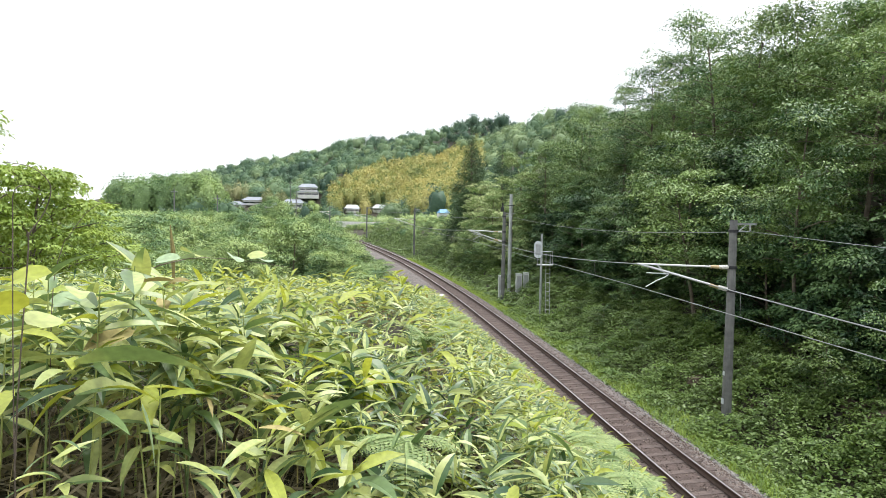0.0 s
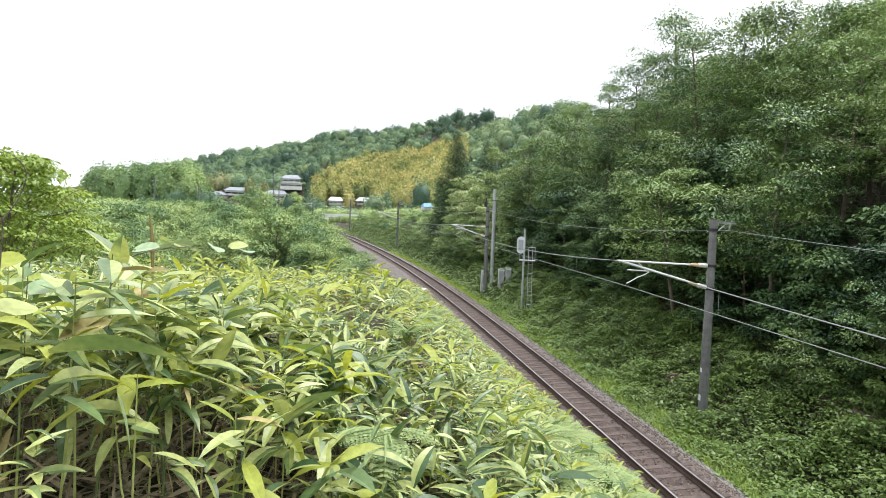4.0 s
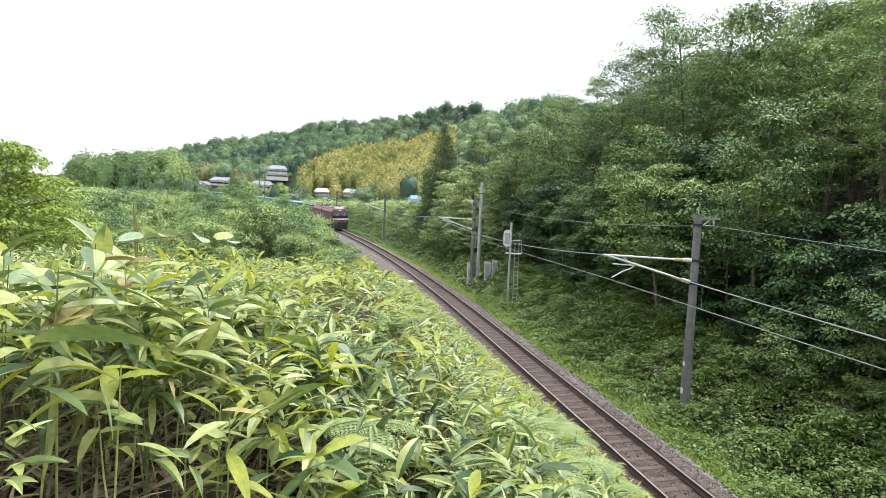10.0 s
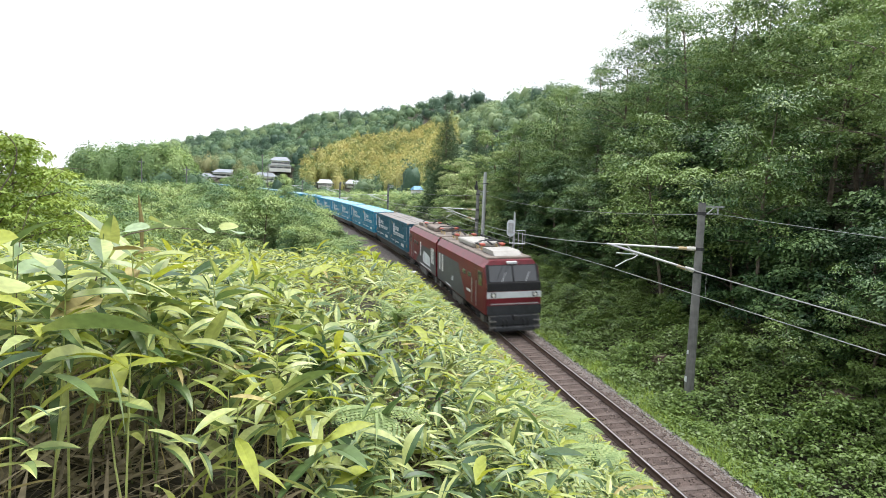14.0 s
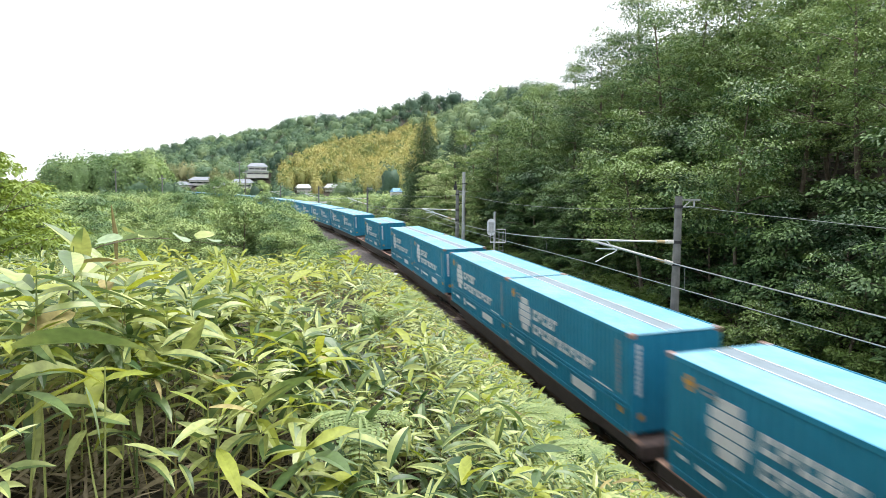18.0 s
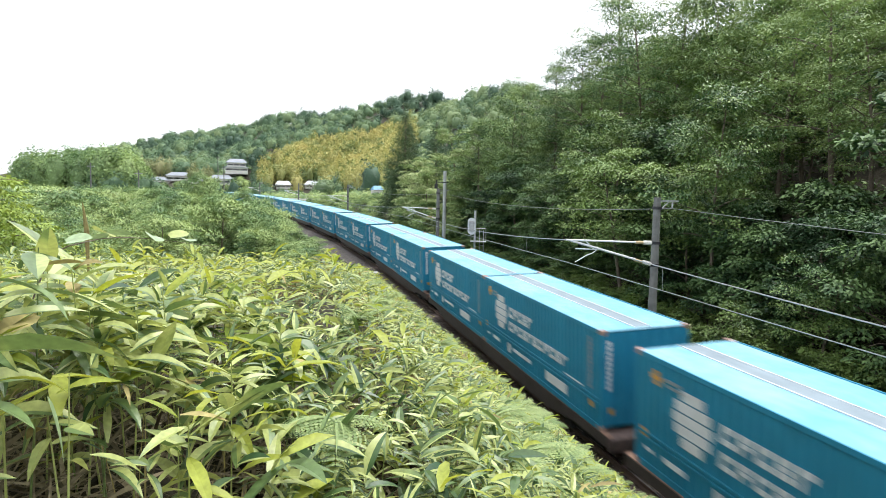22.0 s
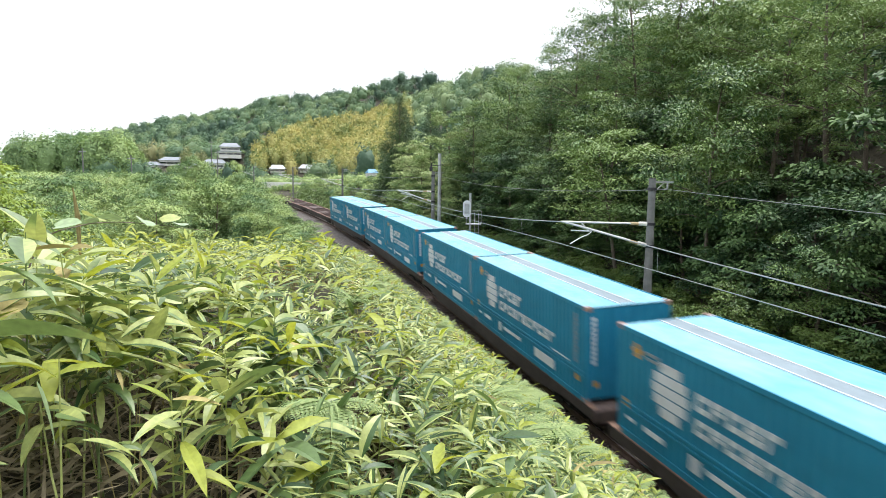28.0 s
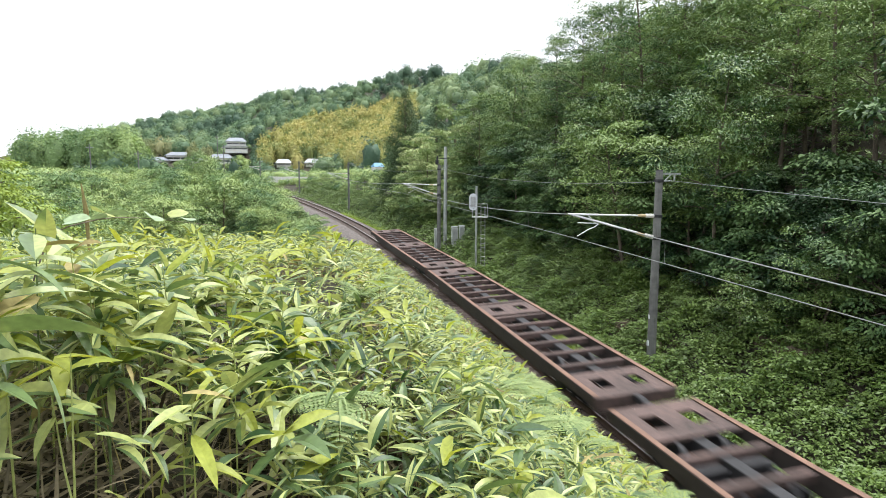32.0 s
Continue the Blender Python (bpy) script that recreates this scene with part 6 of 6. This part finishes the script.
# single plants of bamboo grass close by
r = np.random.default_rng(15)
leaf_shapes = []
for k in range(6):
    v, f = blade_leaves(np.zeros((1, 3)), np.zeros(1), np.array([0.2]), np.array([0.185]), np.array([0.05 - 0.005 * (k % 3)]), np.array([0.1 + 0.2 * k]), 5, np.array([0.15 * (k - 2.5)]))
    leaf_shapes.append([mesh_of("leaf", v, [(f, 0)], [m], "folded") for m in (SASA, SASA_YOUNG, DRY)])


def grass_plant(x, y, top, r, n=8, size=1.0, kind=0, label="bamboo grass plant with broad green pointed leaves"):
    g = above(x, y)
    p = tagged(new("bamboo_grass_plant"), label, "bamboo grass", "single plants on the bank")
    p.location = (x, y, g)
    h = top - g
    bend = Vector((r.normal() * 0.05, r.normal() * 0.05, 0))
    bm = bmesh.new()
    cable(bm, [(0, 0, -0.05), bend + Vector((0, 0, h * 0.5)), bend * 1.5 + Vector((0, 0, h))], [0.005, 0.004, 0.002], 5)
    part("stem", bm, SASA if kind < 2 else DRY, p)
    a0 = r.uniform(0, 360)
    for q in range(n):
        w = (q + 0.5) / n
        ob = new("leaf", leaf_shapes[int(r.integers(6))][1 if r.uniform() < (0.25 if x < -0.5 else 0.16) else (2 if r.uniform() < 0.04 else kind)])
        ob.parent = p
        ob.matrix_basis = Matrix.Translation(bend * 1.3 + Vector((0, 0, h * (1 - 0.32 * w)))) @ pose(0, 0, 0, r.normal() * 18, -r.uniform(-25, 45) * (1 - w) + 25 * w, a0 + q * 137) @ Matrix.Scale(size * r.uniform(0.75, 1.25), 4)
    return p


count = 0
while count < 62:
    d, az = r.uniform(1.6, 4.6), (r.uniform(-0.7, -0.2) if count % 2 else r.uniform(-0.68, 0.42))
    x, y = d * math.sin(az), d * math.cos(az)
    if x < -0.35 and d < 2.15:
        continue
    ss, oo = line_coords(np.array([x]), np.array([y]))
    top = float(canopy(np.array([x]), np.array([y]), ss, oo, np.interp(ss, _s, _z))[0])
    if x < -0.7:
        top += r.uniform(-0.3, 0.2)
    else:
        top += r.uniform(-0.25, 0.05)
    grass_plant(x, y, top, r, 8, r.uniform(0.8, 1.25) * (1.2 if x < -0.5 else 0.7))
    count += 1
# one plant with a broad pale leaf that hangs straight down, one with a yellowed leaf
p = grass_plant(-0.9, 1.74, 6.56, r, 3, 0.9)
v, f = blade_leaves(np.zeros((1, 3)), np.array([0.4]), np.array([-1.3]), np.array([0.19]), np.array([0.05]), np.array([0.25]), 5, np.array([0.1]))
ob = new("leaf", mesh_of("hanging_leaf", v, [(f, 0)], [PALE_LEAF], "folded"))
ob.parent, ob.location = p, (0.02, -0.05, 6.545 - p.location.z)
ob["label"] = "broad pale hanging leaf with yellow edges"
p = grass_plant(-0.72, 2.15, 6.34, r, 4, 0.85)
v, f = blade_leaves(np.zeros((1, 3)), np.array([0.0]), np.array([0.05]), np.array([0.17]), np.array([0.03]), np.array([0.5]), 5, np.array([0.2]))
ob = new("leaf", mesh_of("yellow_leaf", v, [(f, 0)], [DRY], True))
ob.parent, ob.location = p, (0.02, 0, 6.33 - p.location.z)
ob["label"] = "yellowed drying leaf"


# creepers with round leaves and curling tips
def heart_mesh(name, mat):
    bm = bmesh.new()
    c = bm.verts.new((0.45, 0, 0.0))
    rim = []
    for k in range(16):
        a = 2 * math.pi * k / 16
        q = 0.5 * (1 - 0.25 * (k == 8) + 0.14 * (k == 0)) * (1 + 0.03 * math.sin(3 * a))
        rim.append(bm.verts.new((0.45 + q * math.cos(a), 0.95 * q * math.sin(a), 0.07 * abs(math.sin(a)) - 0.05 * math.cos(a) ** 2)))
    for k in range(16):
        bm.faces.new((c, rim[k], rim[(k + 1) % 16]))
    me = bpy.data.meshes.new(name)
    bm.to_mesh(me)
    bm.free()
    me.materials.append(mat)
    me.shade_smooth()
    return me


hearts = [heart_mesh("round_leaf", SASA), heart_mesh("round_leaf", PALE_LEAF), heart_mesh("round_leaf", SASA_YOUNG)]


def creeper(stem, leaves, label, thick=0.006):
    c = tagged(new("creeper"), label, "creeper", "creepers on the bank")
    base = Vector(stem[0])
    c.location = base
    bm = bmesh.new()
    pts = [Vector(q) - base for q in stem]
    fine = []
    for k in range(len(pts) - 1):
        a, b = pts[max(k - 1, 0)], pts[min(k + 2, len(pts) - 1)]
        for t in np.linspace(0, 1, 5)[:-1]:
            p0, p1, m0, m1 = pts[k], pts[k + 1], (pts[k + 1] - a) / 2, (b - pts[k]) / 2
            fine.append(p0 * (2 * t ** 3 - 3 * t * t + 1) + m0 * (t ** 3 - 2 * t * t + t) + p1 * (3 * t * t - 2 * t ** 3) + m1 * (t ** 3 - t * t))
    fine.append(pts[-1])
    cable(bm, fine, [thick * (1 - 0.6 * k / len(fine)) for k in range(len(fine))], 6)
    part("stem", bm, BARK, c)
    for x, y, z, size, tilt, turn, kind in leaves:
        ob = new("leaf", hearts[kind])
        ob.parent = c
        ob.matrix_basis = Matrix.Translation(Vector((x, y, z)) - base) @ pose(0, 0, 0, tilt, -tilt * 0.5, turn) @ Matrix.Scale(size, 4)
    return c


creeper([(-1.16, 1.58, 5.6), (-1.15, 1.56, 6.4), (-1.1, 1.55, 6.98), (-1.1, 1.548, 7.016), (-1.07, 1.57, 7.082), (-1.059, 1.578, 7.148), (-1.089, 1.557, 7.192), (-1.135, 1.523, 7.203)], [(-1.19, 1.6, 6.9, 0.1, 25, 20, 2), (-1.08, 1.5, 6.84, 0.1, 40, 250, 2), (-1.12, 1.6, 6.78, 0.1, 20, 100, 0)], "creeper with large round leaves and a curling stem tip", 0.0022)
creeper([(-1.08, 1.47, 5.7), (-1.07, 1.45, 6.6), (-1.066, 1.45, 7.041), (-1.064, 1.452, 7.124), (-1.047, 1.464, 7.144), (-1.021, 1.483, 7.135)], [(-1.1, 1.45, 6.8, 0.11, 30, 200, 0)], "thin creeper with a curled tip", 0.0017)
creeper([(-1.5, 2.2, 5.7), (-1.46, 2.17, 6.7), (-1.424, 2.176, 6.948), (-1.4, 2.191, 7.004), (-1.358, 2.217, 7.081), (-1.313, 2.244, 7.119), (-1.261, 2.274, 7.117)], [(-1.48, 2.2, 6.75, 0.12, 20, 40, 1), (-1.4, 2.25, 6.8, 0.11, -20, 300, 0)], "thin creeper arching over the grass", 0.0018)
creeper([(-1.62, 2.9, 6.5), (-1.55, 3.0, 6.78), (-1.48, 3.2, 6.84), (-1.45, 3.5, 6.84), (-1.38, 3.9, 6.8), (-1.2, 4.4, 6.72)], [(-1.52, 3.05, 6.85, 0.12, 20, 10, 1), (-1.5, 3.25, 6.86, 0.12, -15, 80, 1), (-1.46, 3.4, 6.86, 0.13, 25, 150, 0), (-1.45, 3.6, 6.85, 0.13, 15, 220, 1), (-1.4, 3.8, 6.84, 0.12, -25, 300, 1), (-1.36, 3.95, 6.82, 0.12, 20, 30, 0), (-1.3, 4.15, 6.78, 0.11, 10, 120, 1)], "creeper with yellow-green round leaves lying over the grass", 0.004)
stalk = tagged(new("seed_stalk"), "dry brown seed stalk standing above the grass", "plant stalk")
stalk.location = (-2.34, 4.98, above(-2.34, 4.98))
bm = bmesh.new()
hh = 7.0 - stalk.location.z
cable(bm, [(0, 0, 0), (0.01, 0, hh * 0.6), (0, 0.01, hh * 0.85), (-0.02, 0, hh)], [0.008, 0.007, 0.02, 0.004], 6)
part("stem", bm, DRY, stalk)

# bits beside the track
p = beside(47.5, -2.55, 0, False)
bx_ = tagged(new("trackside_box"), "low pale concrete trackside box half hidden by plants", "trackside box")
bx_.matrix_world = pose(p.x, p.y, above(p.x, p.y), 0, 0, 12)
bm = bmesh.new()
box(bm, -0.55, 0.55, -0.35, 0.35, -0.4, 0.55, 0.03)
part("body", bm, CONCRETE, bx_)
bm = bmesh.new()
box(bm, -0.62, 0.62, -0.4, 0.4, 0.554, 0.66, 0.02)
part("lid", bm, PLASTER, bx_)
EARTH = material("bare_brown_earth", (0.1, 0.075, 0.055), 0.95, spread=0.35, scale=5, bump=0.6, bump_scale=14)
for s, off, k in ((22.3, 4.6, 0.42), (23.4, 4.4, 0.3), (24.6, 4.9, 0.5), (21.5, 5.2, 0.26), (17.5, 6.6, 0.7), (18.6, 7.1, 0.8)):
    p = beside(s, off, 0, False)
    rock = tagged(new("rock"), "brown earthy rock showing through the weeds", "rock", "rocks on the bank")
    rock.location = (p.x, p.y, above(p.x, p.y) - 0.02)
    bm = bmesh.new()
    bmesh.ops.create_icosphere(bm, subdivisions=3, radius=k)
    for w in bm.verts:
        w.co *= 1 + 0.35 * noise.noise(w.co * 2.2 / k + Vector((s, off, 0)))
        w.co.z *= 0.7
    part("stone", bm, EARTH, rock)

# low plants on the far side of the track
def sprays(base, o, r, leaves, size):
    """Small clusters of broad leaves held at the height that the place gives."""
    n = len(base)
    lumps = 0.75 + 0.6 * np.sin(base[:, 0] * 2.1 + base[:, 1] * 0.7) * np.sin(base[:, 1] * 1.7 - base[:, 0])
    hgt = np.interp(o, [1.5, 2.3, 4.5, 8], [0.04, 0.22, 0.7, 1.0]) * r.uniform(0.25, 1.1, n) * lumps
    top = base + np.stack([r.normal(size=n) * 0.1, r.normal(size=n) * 0.1, hgt], -1)
    P = np.repeat(top, leaves, 0)
    az = np.repeat(r.uniform(0, 6.28, n), leaves) + np.tile(np.arange(leaves), n) * 2.4 + r.normal(size=n * leaves) * 0.4
    D = np.stack([np.cos(az), np.sin(az), r.normal(size=len(az)) * 0.35 - 0.1], -1)
    L = size * r.uniform(0.6, 1.4, len(P))
    return leaf_quads(P + D * 0.03, D, unit(np.array([0, 0, 1.0]) + r.normal(size=P.shape) * 0.35), L, L * r.uniform(0.4, 0.6, len(P)))


def on_shoulder(base, s, o):
    """Raises the feet of plants that stand on the shoulder of the ballast."""
    base[:, 2] = np.maximum(base[:, 2], np.interp(s, _s, _z) + np.interp(o, [1.3, 1.8, 2.6], [-0.22, -0.46, -0.95]) + o * math.sin(CANT))
    return base


vb, s, o = bank_points(34000, 1, 46, 1.4, 9.0, r)
vb = on_shoulder(vb, s, o)
keep = r.uniform(size=len(vb)) < np.interp(o, [1.55, 1.95, 2.3, 7.2, 8.6], [0.06, 0.5, 1.0, 1.0, 0.1])
vb2, s2, o2 = bank_points(15000, 46, 140, 2.4, 8, r)
vb, o = vb[keep], o[keep]
sort = np.sin(vb[:, 0] * 1.3) * np.cos(vb[:, 1] * 1.1) + r.normal(size=len(vb)) * 0.4 > 0.35
veg("verge_plants", "dense low green weeds on the bank beside the ballast", [sprays(vb[~sort], o[~sort], r, 7, 0.125), sprays(vb2, o2, r, 4, 0.24)], SHRUB_LEAF)
veg("verge_herbs", "broad-leaved light green herbs on the bank", [sprays(vb[sort], o[sort] + 0.5, r, 7, 0.135)], GRASS)
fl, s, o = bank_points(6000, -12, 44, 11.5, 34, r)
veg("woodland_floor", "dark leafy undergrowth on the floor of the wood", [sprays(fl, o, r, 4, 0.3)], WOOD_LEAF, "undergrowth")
gb, s, o = bank_points(28000, 4, 90, 1.75, 3.1, r)
gb = on_shoulder(gb, s, o)
n = len(gb)
veg("verge_grass", "grass along the edge of the ballast", [blade_leaves(gb, r.uniform(0, 6.28, n), r.uniform(0.7, 1.4, n), r.uniform(0.15, 0.42, n), r.uniform(0.01, 0.026, n), r.uniform(0.2, 1.2, n), 2)], VERGE, "grass")

# ---- ballast stones, sleepers ----
n = 30000
s = np.concatenate([r.uniform(2, 22, 20000), r.uniform(22, 60, 10000)])
o = r.choice([-1, 1], n) * r.uniform(0.1, 2.6, n)
o = np.where(r.uniform(size=n) < 0.45, r.uniform(0.8, 2.1, n), o)
up = np.where(o < 0, np.interp(-o, [0, 1.5, 2.2, 3], [-0.2, -0.205, -0.4, -0.7]), np.interp(o, [0, 1.3, 1.8, 2.6], [-0.2, -0.225, -0.45, -0.93]))
x, y, z, h = line(s)
co = o * math.cos(CANT) - up * math.sin(CANT)
c = np.stack([x + np.cos(h) * co, y - np.sin(h) * co, z + o * math.sin(CANT) + up * math.cos(CANT)], -1)
ax = unit(r.normal(size=(n, 3)))
bx = unit(np.cross(ax, r.normal(size=(n, 3))))
cx = np.cross(ax, bx)
q = r.uniform(0.02, 0.05, (n, 3, 1))
v = np.stack([c + ax * q[:, 0], c + bx * q[:, 1], c - ax * q[:, 0], c - bx * q[:, 1], c + cx * q[:, 2], c - cx * q[:, 2]], 1).reshape(-1, 3)
k = np.arange(n)[:, None, None] * 6
f = (k + np.array([[0, 1, 4], [1, 2, 4], [2, 3, 4], [3, 0, 4], [1, 0, 5], [2, 1, 5], [3, 2, 5], [0, 3, 5]])[None]).reshape(-1, 3)
inner = np.repeat((np.abs(o) < 1.35).astype(int), 8)
tagged(part("ballast_stones", mesh_of("ballast_stones", v, [(f[inner == 0], 0), (f[inner == 1], 1)], [STONE, RUST_STONE]), None, track), kind="stuff")
bm = bmesh.new()
box(bm, -0.105, 0.105, -1.05, 1.05, -0.31, -0.183, 0.012)
sl = bpy.data.meshes.new("sleeper")
bm.to_mesh(sl)
bm.free()
sl.materials.append(SLEEPER)
for k in range(260):
    sp = -3 + k * 0.62
    ob = new("sleeper", sl)
    ob.parent = track
    ob.matrix_basis = line_pose(sp) @ pose(r.normal() * 0.02, r.normal() * 0.02, 0, 0, 0, r.normal() * 0.8)


# ---- what moves ----
SPEED, PASS_S, PASS_T = 20.4, 15.3, 24.0


def first_container_front(t):
    """Where on the line the leading end of the first container is at t seconds."""
    return PASS_S - 163.65 + SPEED * (PASS_T - t)


def motions():
    times = [float(t) for t in range(0, 33)]
    walk(loco, [(t, line_pose(first_container_front(t) - 13.25)) for t in times])
    for n, w in enumerate(wagons):
        walk(w, [(t, line_pose(first_container_front(t) + 9.46 + n * WAGON_PITCH)) for t in times])
    for c, n, slot in cargo:
        walk(c, [(t, line_pose(first_container_front(t) + 9.46 + n * WAGON_PITCH - slot * 4.755 - (0.8 if slot == 0 else 0), 1.006)) for t in times])


motions()
